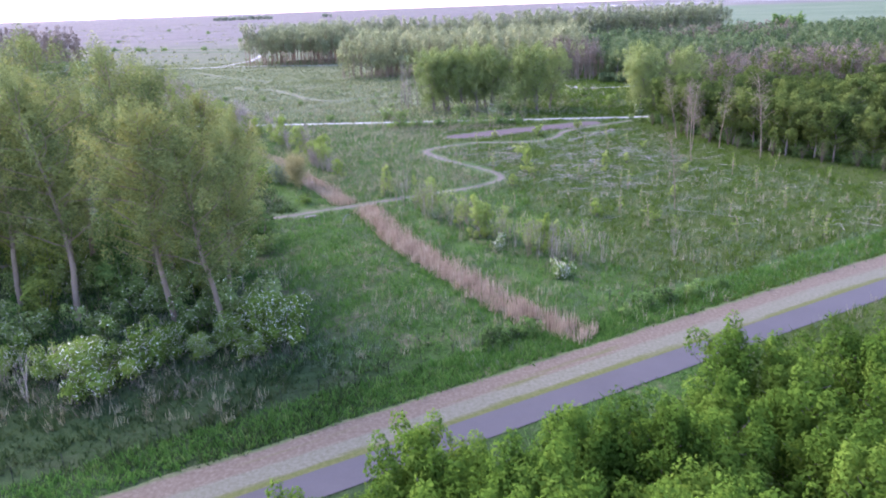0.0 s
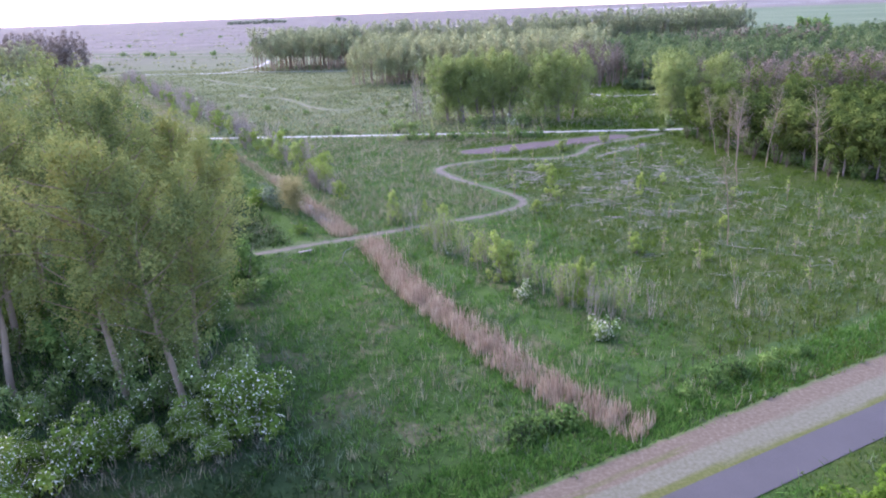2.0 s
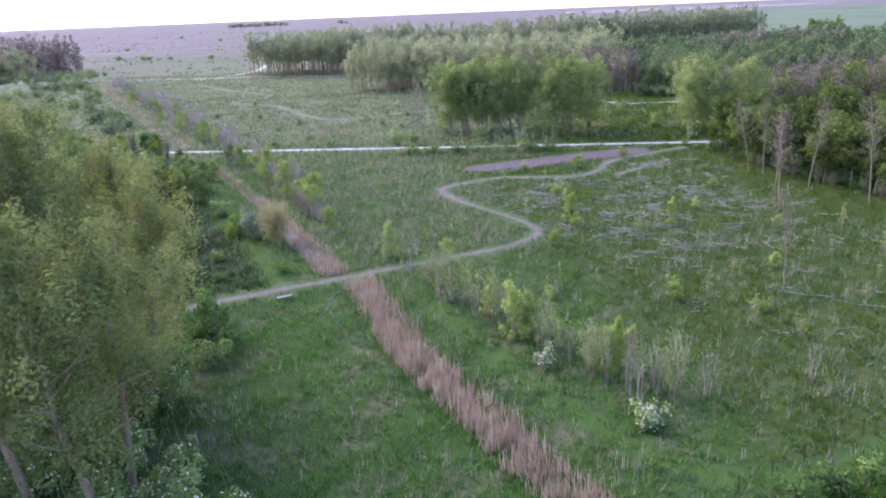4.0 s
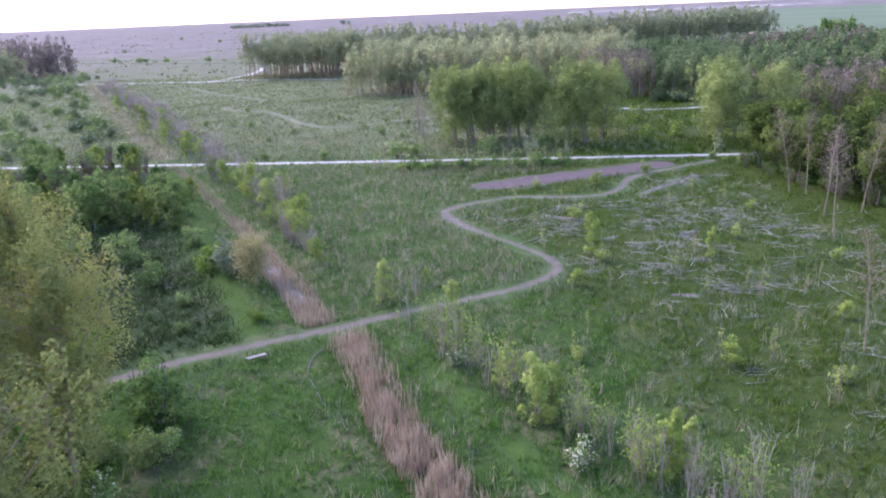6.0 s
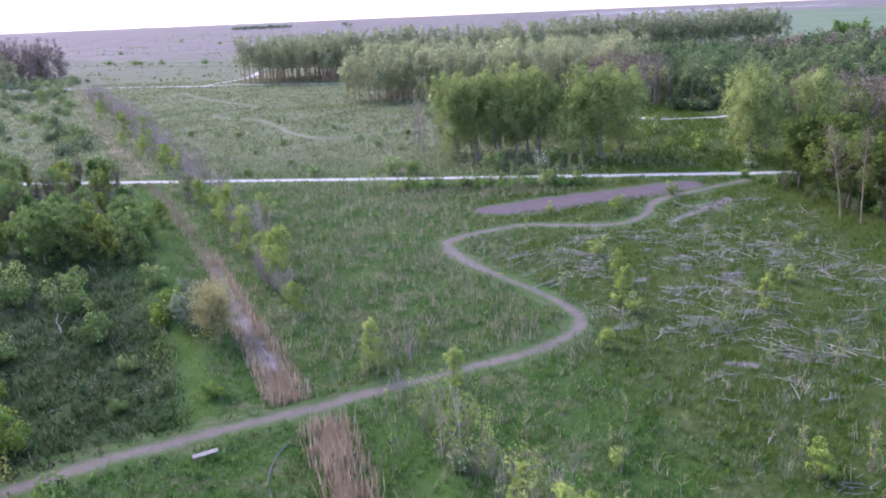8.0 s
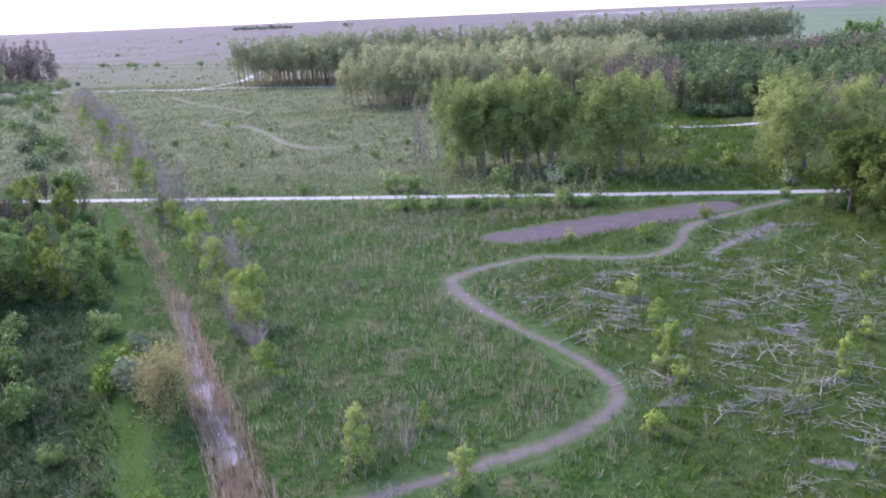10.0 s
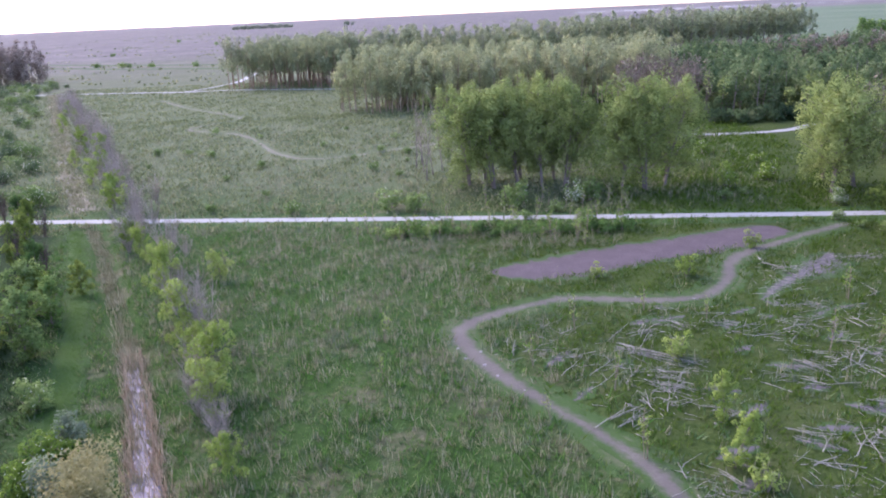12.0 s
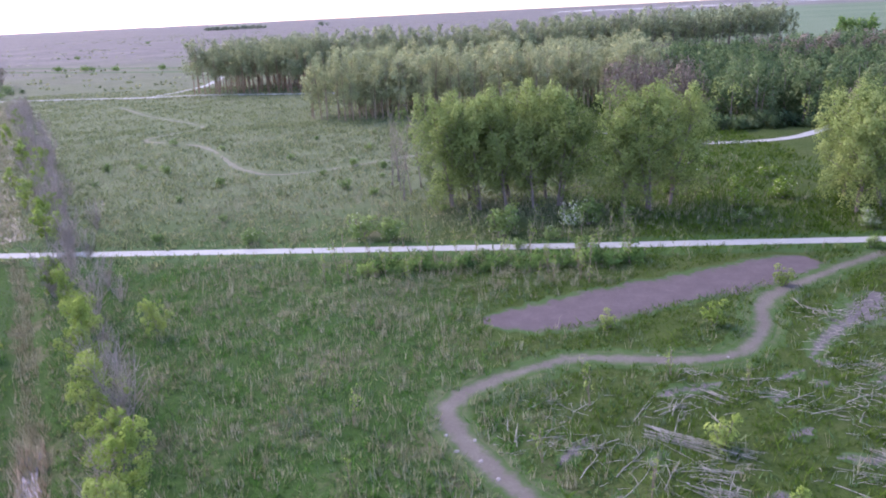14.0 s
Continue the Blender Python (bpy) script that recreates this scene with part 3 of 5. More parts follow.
def clear_of(xy, trail_gap=1.25, ditch_gap=0.0):
    """Keep the points that lie on no path, road, bare soil or water."""
    x, y = xy[:, 0], xy[:, 1]
    keep = seg_distance(x, y, TRAIL[::3]) + 0.25 * np.sin(3.1 * x + 1.7 * y) > trail_gap
    keep &= np.abs(seg_distance(x, y, ROAD[::6])) > 1.3
    keep &= seg_distance(x, y, LANE_L[::3]) > 1.1
    keep &= (y < 200) | (np.minimum(seg_distance(x, y, FARTRAIL[::3]), seg_distance(x, y, FARROAD[::3])) > 1.6)
    off = (y - path_line(x)) * 0.878
    keep &= (off > 4.5) | (off < -2.9)
    t = (y - 158.5) - 0.40 * (x - 4)
    keep &= ~((np.abs(t - 2.2) < 3.6) & (x > 0) & (x < 37))
    keep &= seg_distance(x, y, MUD_LINE[::2]) > 0.6
    if ditch_gap:
        keep &= np.minimum(seg_distance(x, y, DITCH[::3]), seg_distance(x, y, DITCH_UP[::3])) > ditch_gap
    return xy[keep]


def field(rng, n, x0, x1, y0, y1):
    return np.column_stack((rng.uniform(x0, x1, n), rng.uniform(y0, y1, n)))


def patchy(rng, xy, scale, amount):
    """Thin points out in patches."""
    x, y = xy[:, 0] / scale, xy[:, 1] / scale
    v = np.sin(x + 1.3 * np.sin(0.7 * y)) * np.sin(1.1 * y + 1.7 * np.sin(0.6 * x)) + 0.5 * np.sin(2.3 * x - 1.7 * y)
    return xy[v + rng.normal(0, 0.9, len(xy)) > amount]


def along(rng, line, n, half, taper=0.0):
    i = rng.random(n) * (len(line) - 1.001)
    k = i.astype(int)
    p = line[k] + (line[k + 1] - line[k]) * (i - k)[:, None]
    d = line[k + 1] - line[k]
    d /= np.linalg.norm(d, axis=1)[:, None]
    off = np.clip(rng.normal(0, half * 0.55, n), -half, half) * (1 - taper * i / len(line))
    return p + np.column_stack((d[:, 1], -d[:, 0])) * off[:, None]


rng = np.random.default_rng(11)
near_pts = clear_of(np.vstack((field(rng, 60000, -48, 62, 40, 120), field(rng, 40000, -60, 60, 120, 180), field(rng, 7000, 60, 84, 70, 150))), ditch_gap=1.5)
east = near_pts[:, 0] + 0.24 * near_pts[:, 1] + rng.normal(0, 4, len(near_pts)) > 36
# blades before the grove also get the painted shade colour
near_shade = (near_pts[:, 0] + rng.normal(0, 5, len(near_pts)) < -6) & (near_pts[:, 1] + rng.normal(0, 3, len(near_pts)) < 57)
west_of = (near_pts[:, 0] + 0.55 * near_pts[:, 1] + rng.normal(0, 2, len(near_pts)) < 34) & (near_pts[:, 1] - 0.5 * near_pts[:, 0] > 111 + rng.normal(0, 1.5, len(near_pts))) & ~east | near_shade & ~east
blades("meadow_grass", near_pts[west_of], (0.2, 0.9), (0.06, 0.18), M_WEST, 10, 0.6, 3, 0.2, "dark lush grass and herbs in the clearings, shade painted into the colour", tussock=True)
pale = ~east & ~west_of & (near_pts[:, 0] < 10) & (near_pts[:, 1] > 104 + rng.normal(0, 8, len(near_pts))) & (rng.random(len(near_pts)) < 0.40)
blades("meadow_grass", near_pts[pale], (0.3, 0.9), (0.05, 0.14), M_ROUGH, 21, 0.5, 3, 0.2, "pale grey-green grass mixed through the meadow", tussock=True)
blades("meadow_grass", near_pts[~east & ~west_of & ~pale], (0.2, 0.8), (0.05, 0.15), M_BLADE, 1, 0.6, 3, 0.2, "tussocky fresh green meadow grass", tussock=True)
blades("meadow_grass", near_pts[east], (0.2, 0.7), (0.05, 0.15), M_OLIVE, 9, 0.6, 3, 0.2, "olive-green meadow grass on the felled ground", tussock=True)
far_pts = clear_of(patchy(rng, np.vstack((field(rng, 26000, -110, 60, 180, 300), field(rng, 9000, -190, -110, 180, 290), field(rng, 4500, 14, 62, 180, 262), field(rng, 20000, -190, 0, 290, 420))), 6, -0.4), ditch_gap=1.5)
green_side = far_pts[:, 0] + rng.normal(0, 5, len(far_pts)) > 18
blades("meadow_grass", far_pts[green_side], (0.3, 0.9), (0.12, 0.3), M_OLIVE, 14, 0.5, 3, 0.4, "lush green grass behind the willows")
far_pts = far_pts[~green_side]
blades("meadow_grass", far_pts, (0.3, 0.9), (0.15, 0.4), M_ROUGH, 2, 0.45, 3, 0.4, "rough green grass beyond the pale road")
straw = clear_of(patchy(rng, np.vstack((field(rng, 7000, -45, 60, 60, 122), field(rng, 5000, -50, 45, 118, 180), field(rng, 3500, -36, 6, 112, 180), field(rng, 8000, -100, 50, 184, 280))), 4, 0.4), ditch_gap=2.0)
straw = straw[(straw[:, 0] + 0.24 * straw[:, 1] < 34) | (rng.random(len(straw)) < 0.4) | (straw[:, 1] > 182)]
def dry_side(xy):
    """Bleached grass grows east of the ditch, hardly at all west of it."""
    return xy[(xy[:, 0] > np.interp(xy[:, 1], (84, 102, 123, 157, 185), (-14, -14, -23, -42, -60))) | (xy[:, 1] < 84) | (xy[:, 1] > 185) | (rng.random(len(xy)) < 0.06)]


blades("dead_grass", dry_side(straw), (0.4, 1.5), (0.035, 0.08), M_STRAW, 3, 0.22, 5, 0.13, "pale dead grass stalks standing among green grass")
tufts = clear_of(np.vstack((field(rng, 620, -36, 4, 112, 181), field(rng, 260, -12, 16, 168, 181), field(rng, 150, 16, 62, 62, 112), field(rng, 90, -20, 8, 54, 100), field(rng, 420, -40, 40, 186, 214), field(rng, 120, -44, -14, 45, 56))), ditch_gap=2.0)
blades("dead_grass", dry_side(tufts), (0.45, 1.45), (0.03, 0.065), M_STRAW, 22, 0.2, 13, 0.22, "upright tufts of bleached dead grass in the meadow")
weeds = clear_of(patchy(rng, np.vstack((field(rng, 13000, -45, 60, 52, 120), field(rng, 7000, -60, 45, 110, 180), field(rng, 9000, -110, 60, 186, 300))), 5, 0.8), ditch_gap=2.0)
blades("tall_weeds", weeds, (0.3, 0.95), (0.04, 0.10), M_WEED, 4, 0.35, 8, 0.25, "grey-green tall weeds in patches", "weeds")
bank = np.column_stack((rng.uniform(-45, 75, 9000), rng.uniform(4.8, 9.0, 9000)))
bank = np.column_stack((bank[:, 0] - 0.479 * bank[:, 1], path_line(bank[:, 0]) + 0.878 * bank[:, 1]))
blades("bank_grass", bank, (0.2, 0.65), (0.07, 0.16), M_BLADE, 5, 0.4, 3, 0.2, "tall rank green grass along the gravel shoulder")


mown = along(rng, LANE_L, 13000, 1.7)
blades("mown_grass", mown, (0.05, 0.16), (0.05, 0.12), M_MOWN, 15, 0.5, 3, 0.2, "short mown grass on the lane beside the ditch")
rim = along(rng, TRAIL, 6000, 1.9)
rim = rim[seg_distance(rim[:, 0], rim[:, 1], TRAIL[::3]) > 0.75]
blades("mown_grass", rim, (0.05, 0.2), (0.04, 0.10), M_MOWN, 19, 0.5, 3, 0.15, "short trodden grass fringing the footpath")
herbs = clear_of(patchy(rng, np.vstack((field(rng, 9000, -45, 62, 52, 122), field(rng, 9000, -45, 45, 118, 180))), 3, 0.4), ditch_gap=2.0)
blades("meadow_herbs", herbs, (0.15, 0.5), (0.09, 0.20), M_HERB, 16, 0.7, 5, 0.22, "broad-leaved green herbs among the meadow grass", "herbs")
bramble = patchy(rng, np.vstack((field(rng, 800, -46, -13, 46.5, 58), field(rng, 1500, -62, -24, 96, 134))), 2.2, 0.35)
bramble = clear_of(bramble[(bramble[:, 1] < 60) | (bramble[:, 0] < np.interp(bramble[:, 1], LANE_L[:, 1], LANE_L[:, 0]) - 3)])
blades("bramble", bramble, (0.35, 1.15), (0.02, 0.05), M_FARTWIG, 18, 0.6, 7, 0.3, "grey dead bramble stems in tangled patches", "bramble")
reeds = patchy(rng, along(rng, DITCH, 7000, 1.75), 0.9, 0.05)
blades("reeds", reeds, (0.8, 2.0), (0.05, 0.10), M_REED, 6, 0.13, 3, 0.14, "dense strip of dry pinkish-tan reeds in the ditch", "reeds")
blades("bank_grass", along(rng, DITCH, 2200, 2.4), (0.3, 0.9), (0.05, 0.13), M_BLADE, 20, 0.4, 3, 0.2, "green grass growing through the reeds")
upper = along(rng, DITCH_UP[:40], 1900, 1.7, 0.6)
blades("reeds", along(rng, DITCH_UP[:44], 1300, 1.9, 0.4), (0.5, 1.4), (0.04, 0.09), M_STRAW, 13, 0.25, 3, 0.14, "pale dead reeds along the ditch edges", "reeds")
blades("reeds", along(rng, DITCH_UP[36:], 900, 0.9), (0.4, 1.0), (0.05, 0.11), M_STRAW, 12, 0.2, 3, 0.14, "sparse pale reeds in the narrow upper ditch", "reeds")
gap = seg_distance(upper[:, 0], upper[:, 1], water[::2])
upper = upper[gap + rng.normal(0, 0.25, len(upper)) > 0.65]
blades("reeds", upper, (0.7, 1.8), (0.05, 0.11), M_REED, 7, 0.14, 3, 0.14, "dry tan reeds on both sides of the ditch water", "reeds")
blades("reeds", along(rng, DITCH_FAR, 3400, 2.7), (0.3, 0.7), (0.10, 0.25), M_STRAW, 8, 0.2, 3, 0.3, "pale dry reeds filling the straight ditch beyond the road", "reeds")


# ---------------------------------------------------------------- plants
def tube(points, radii, sides=6):
    """Vertices and quads of a tapered limb."""
    p, r = np.asarray(points, float), np.asarray(radii, float)
    d = np.gradient(p, axis=0)
    d /= np.linalg.norm(d, axis=1)[:, None] + 1e-9
    ref = np.where(np.abs(d[:, 2:]) > 0.9, (1.0, 0, 0), (0, 0, 1.0))
    u = np.cross(d, ref)
    u /= np.linalg.norm(u, axis=1)[:, None] + 1e-9
    v = np.cross(d, u)
    a = np.arange(sides) * 2 * np.pi / sides
    V = p[:, None] + r[:, None, None] * (u[:, None] * np.cos(a)[None, :, None] + v[:, None] * np.sin(a)[None, :, None])
    k = len(p)
    i = (np.arange(k - 1)[:, None] * sides + np.arange(sides)[None]).ravel()
    j = (np.arange(k - 1)[:, None] * sides + (np.arange(sides)[None] + 1) % sides).ravel()
    return V.reshape(-1, 3), np.stack((i, j, j + sides, i + sides), -1)


def join(pieces):
    V, F, n = [], [], 0
    for v, f in pieces:
        V.append(v)
        F.append(f + n)
        n += len(v)
    return np.vstack(V), np.vstack(F)


def limb(rng, start, way, length, r0, r1, bend=0.12, rise=0.15, steps=6):
    p = [np.array(start, float)]
    d = np.array(way, float) / np.linalg.norm(way)
    for _ in range(steps - 1):
        d = d + rng.normal(0, bend, 3) + (0, 0, rise * 0.3)
        d /= np.linalg.norm(d)
        p.append(p[-1] + d * length / (steps - 1))
    return np.array(p), np.linspace(r0, r1, steps)


def leaf_cards(rng, at, normal, size):
    """Pointed single leaves or sprays, one triangle each."""
    n = len(at)
    normal = normal / (np.linalg.norm(normal, axis=1)[:, None] + 1e-9)
    t = np.cross(normal, rng.normal(0, 1, (n, 3)))
    t /= np.linalg.norm(t, axis=1)[:, None] + 1e-9
    b = np.cross(normal, t)
    s = size * (0.6 + 0.8 * rng.random(n))[:, None]
    V = np.stack((at - t * s * 0.5 + b * s * 0.34, at - t * s * 0.5 - b * s * 0.34, at + t * s * 0.65), 1)
    return V.reshape(-1, 3), np.arange(3 * n).reshape(-1, 3)


def puffs(rng, lobes, n, size, inner=0.55, up=0.35, wild=0.45):
    """Leaves laid through the outer part of many small lobes, with the normals of lobe and crown."""
    n, size = int(n * 1.45), size * 0.88
    L = np.asarray(lobes, float)
    w = L[:, 3] * L[:, 5]
    k = rng.choice(len(L), n, p=w / w.sum())
    d = rng.normal(0, 1, (n, 3))
    d[:, 2] = np.where(rng.random(n) < 0.45, np.abs(d[:, 2]), d[:, 2])
    d /= np.linalg.norm(d, axis=1)[:, None]
    rad = inner + (1.12 - inner) * rng.random(n) ** 0.6
    at = L[k, :3] + d * L[k, 3:6] * rad[:, None]
    out = at - L[:, :3].mean(0)
    out /= np.linalg.norm(out, axis=1)[:, None] + 1e-9
    normal = d + (0, 0, up) + rng.normal(0, wild, (n, 3))
    V, F = leaf_cards(rng, at, normal, size)
    N = 0.75 * d + 0.45 * out + (0, 0, 0.25) + rng.normal(0, 0.22, (n, 3))
    N /= np.linalg.norm(N, axis=1)[:, None] + 1e-9
    return V, F, np.repeat(N, 3, axis=0)


def plant_thing(name, trunk, crown, label, category, group, extra=()):
    """A plant: an Empty at its foot with a trunk, a crown and further parts."""
    root = tagged(new(name), label, category, group)
    for data in trunk:
        part("trunk", mesh_of("trunk", *data, True), root)
    if crown is not None:
        part("crown", mesh_of("crown", *crown[:3], normals=crown[3] if len(crown) > 3 else None), root)
    for nm, data, lab in extra:
        tagged(part(nm, mesh_of(nm, *data[:3], normals=data[3] if len(data) > 3 else None), root, lab), kind="stuff")
    return root


def tall_tree(name, seed, h, spread, crown_from, n, size, leaf, bark, label, group, limbs=9, lobes_each=4, trunk_r=0.28, lean=0.05, twin=1, droop=0.0, lobe=1.0, vert=1.0, dome=False, shell=0.6):
    rng = np.random.default_rng(seed)
    pieces, lobes, stems = [], [], []
    for s in range(twin):
        a0 = rng.random() * 6.28
        tilt = lean * (1 if twin == 1 else 3.2)
        axis, r = limb(rng, (0.35 * s * math.cos(a0), 0.35 * s * math.sin(a0), -0.3), (tilt * math.cos(a0), tilt * math.sin(a0), 1), h * rng.uniform(0.86, 0.94), trunk_r, 0.04, 0.05, 0.1, 9)
        stems.append((*tube(axis, r, 7), bark))
        count = max(3, limbs // twin)
        for i in range(count):
            f = crown_from + (0.97 - crown_from) * (i + rng.random() * 0.7) / count
            k = f * (len(axis) - 1)
            base = axis[int(k)] + (axis[min(int(k) + 1, len(axis) - 1)] - axis[int(k)]) * (k - int(k))
            a = a0 + i * 2.4 + rng.normal(0, 0.3)
            shape = math.sin(math.pi * min(1, (f - crown_from) / (1 - crown_from) * 0.8 + 0.22)) ** 0.7
            if dome:
                shape = math.sqrt(max(0.06, 1 - (((f - crown_from) / (1 - crown_from) - 0.25) / 0.78) ** 2))
            length = spread * shape * rng.uniform(0.8, 1.15)
            p, rr = limb(rng, base, (math.cos(a), math.sin(a), rng.uniform(0.35, 0.9)), length * 1.2, trunk_r * 0.33 * (1.1 - f * 0.6), 0.02, 0.13, 0.2, 5)
            pieces.append(tube(p, rr, 4))
            for j in range(lobes_each):
                q = p[min(4, 1 + (j * 4) // lobes_each)] + rng.normal(0, 0.17 * spread, 3)
                q[2] -= droop * rng.random() * h * 0.25
                s1 = lobe * spread * rng.uniform(0.13, 0.29)
                lobes.append((*q, s1, s1, s1 * vert * rng.uniform(0.85, 1.4)))
        lobes.append((*axis[-1], 0.2 * spread * lobe, 0.2 * spread * lobe, 0.4 * spread * lobe))
    cv, cf, cn = puffs(rng, lobes, n, size, shell)
    return plant_thing(name, stems, (cv, cf, leaf, cn), label, "tree", group, [("branchwork", (*join(pieces), bark), "")])


def shrub(name, seed, h, wide, n, size, leaf, label, group="", blossom=0, stems=6, bark=None, category="shrub", low=0.25):
    rng = np.random.default_rng(seed)
    pieces, lobes = [], []
    for i in range(stems):
        a = i * 6.28 / stems + rng.normal(0, 0.4)
        p, r = limb(rng, (0.1 * math.cos(a), 0.1 * math.sin(a), -0.15), (0.5 * wide / h * math.cos(a), 0.5 * wide / h * math.sin(a), 1), h * rng.uniform(0.65, 0.9), 0.03 + 0.008 * h, 0.012, 0.1, 0.1, 5)
        pieces.append(tube(p, r, 4))
        for j in range(5):
            f = low + (1 - low) * (j + rng.random()) / 5
            q = p[0] + (p[-1] - p[0]) * f + rng.normal(0, 0.15 * wide, 3)
            s1 = wide * rng.uniform(0.09, 0.23)
            lobes.append((q[0], q[1], max(q[2], s1 * 0.8), s1, s1, s1 * rng.uniform(0.8, 1.2)))
    cv, cf, cn = puffs(rng, lobes, n, size, 0.62)
    extra = []
    if blossom:
        bv, bf, bn = puffs(rng, lobes, blossom * 2, size * 0.62, 1.02, 0.6, 0.3)
        extra.append(("blossom", (bv, bf, M_BLOSSOM, bn), "white flower clusters"))
    return plant_thing(name, [], (cv, cf, leaf, cn), label, category, group, extra + [("stemwork", (*join(pieces), bark or M_BARK), "")])


def bare_plant(name, seed, h, wide, stems, twigs, label, category, group="", bark=None, leaf=None, leaves=0, twig_from=0.25, r0=0.035, tr=0.012):
    """Leafless stems with many fine upright twigs, and a few young leaves."""
    rng = np.random.default_rng(seed)
    pieces, tw, tips = [], [], []
    for i in range(stems):
        a = rng.random() * 6.28
        lean = 0.0 if stems == 1 else rng.uniform(0.1, 0.5) * wide / h
        p, r = limb(rng, (rng.normal(0, 0.12) * (stems > 1), rng.normal(0, 0.12) * (stems > 1), -0.2), (lean * math.cos(a), lean * math.sin(a), 1), h * rng.uniform(0.8, 1.0), r0, 0.012, 0.06, 0.12, 8)
        pieces.append(tube(p, r, 5))
        for _ in range(twigs):
            f = twig_from + (1 - twig_from) * rng.random()
            k = f * 7
            b = p[int(k)] + (p[min(int(k) + 1, 7)] - p[int(k)]) * (k - int(k))
            c = rng.random() * 6.28
            q, _r = limb(rng, b, (0.75 * math.cos(c), 0.75 * math.sin(c), rng.uniform(0.6, 1.4)), wide * rng.uniform(0.2, 0.5) * (1.25 - f * 0.6), tr, 0.006, 0.18, 0.2, 3)
            tw.append(tube(q, np.linspace(tr, tr * 0.4, 3), 3))
            tips.append(q[-1])
    tv, tf = join(tw)
    stems = [(*p, bark or M_PALEBARK) for p in pieces] if len(pieces) < 4 else []
    extra = [] if stems else [("stemwork", (*join(pieces), bark or M_PALEBARK), "")]
    extra += [("twigwork", (tv, tf, bark if bark in (M_BRUSH, M_HAZETWIG, M_TANLEAF) else M_TWIG), "fine bare twigs")]
    crown = None
    if leaves:
        t = np.array(tips)
        at = t[rng.integers(0, len(t), leaves)] + rng.normal(0, 0.16 * wide / 2, (leaves, 3))
        cv, cf = leaf_cards(rng, at, rng.normal(0, 1, (leaves, 3)) + (0, 0, 0.5), 0.17)
        crown = (cv, cf, leaf)
    return plant_thing(name, stems, crown, label, category, group, extra)


def plant(kinds, places, seed, size=(0.88, 1.12)):
    """Set out plants at (x, y) or (x, y, size): the first of each kind is moved to its place, the others are copies."""
    rng = np.random.default_rng(seed)
    used = set()
    for i, (x, y, *fixed) in enumerate(places):
        k = int(rng.integers(0, len(kinds))) if i >= len(kinds) else i
        s = fixed[0] if fixed else rng.uniform(*size)
        m = pose(x, y, float(height(x, y)), rng.normal(0, 1.5), rng.normal(0, 1.5), rng.uniform(0, 360)) @ Matrix.Diagonal((s, s, s * rng.uniform(0.93, 1.07), 1))
        if k in used:
            copy_thing(kinds[k], m @ Matrix.Diagonal((*kinds[k].scale, 1)).inverted())
        else:
            kinds[k].matrix_basis = m
            used.add(k)
    for k, ob in enumerate(kinds):
        if k not in used:
            for o in (*ob.children_recursive, ob):
                bpy.data.objects.remove(o)


def strew(seed, n, x0, x1, y0, y1, apart, ok=None):
    """Plan places at random, kept apart."""
    rng = np.random.default_rng(seed)
    out = []
    for _ in range(n * 40):
        if len(out) == n:
            break
        p = (rng.uniform(x0, x1), rng.uniform(y0, y1))
        if (ok is None or ok(*p)) and all((p[0] - q[0]) ** 2 + (p[1] - q[1]) ** 2 > apart ** 2 for q in out):
            out.append(p)
    return out


# the tall poplar grove by the path
G = "tall poplar grove"
lab = "tall pale-trunked poplar with airy sage green crown"
poplars = [tall_tree("poplar_tree", 100 + i, 23.4, 5.3, 0.30, 13500, 0.20, M_POPLAR, M_PALEBARK, lab, G, limbs=30, trunk_r=0.30, lobes_each=5, lobe=0.60, vert=1.7, droop=0.12, shell=0.5) for i in range(4)]
grove = [(-27.0, 64.0, 1.05), (-21.4, 61.4, 0.98), (-37.0, 65.0, 1.08), (-29.1, 70.5, 1.06), (-22.4, 67.0, 0.9), (-45.1, 69.3, 1.04), (-24.6, 77.5, 0.9), (-40.5, 72.5, 1.14), (-33.5, 76.5, 1.15), (-42.0, 79.5, 1.16), (-36.0, 83.0, 1.12), (-51.5, 65.0), (-29.5, 83.0, 1.0)]
grove += strew(5, 16, -85, -46, 70, 98, 5.0)
plant(poplars, grove, 21, (0.92, 1.06))
lab = "leafy flowering shrub with white blossom beneath the poplars"
hawthorns = [shrub("flowering_shrub", 120 + i, 4.8, 4.4, 3200, 0.23, M_HAW, lab, "flowering shrubs", 400, category="shrub", low=0.12, stems=8) for i in range(3)]
plant(hawthorns, [(-27.0, 54.4, 0.98), (-28.6, 50.4, 1.08), (-33.6, 53.4, 0.66), (-24.4, 56.6, 0.74), (-21.8, 56.2, 0.56), (-15.8, 59.2, 1.12), (-17.6, 56.4, 0.62), (-20.2, 58.8, 0.66), (-31.4, 55.4, 0.62), (-38.5, 55.0, 0.8), (-42.0, 54.0, 0.9), (-18.4, 61.8, 0.8)], 22)
hawthorns = [shrub("flowering_shrub", 126, 4.4, 4.2, 1800, 0.28, M_SHRUB, lab, "flowering shrubs", 110)]
plant(hawthorns, [(-23.6, 62.8), (-19.4, 64.6), (-32.5, 61.0), (-40.0, 60.5), (-30.0, 67.5)] + strew(6, 12, -60, -24, 66, 84, 4.4), 27, (0.7, 1.1))
lab = "dense green understorey shrub beneath the poplars"
under = [shrub("understorey_shrub", 130 + i, 6.2, 4.4, 1500, 0.34, M_SCRUB if i else M_ASH, lab, "understorey shrubs", 0, low=0.2) for i in range(2)]
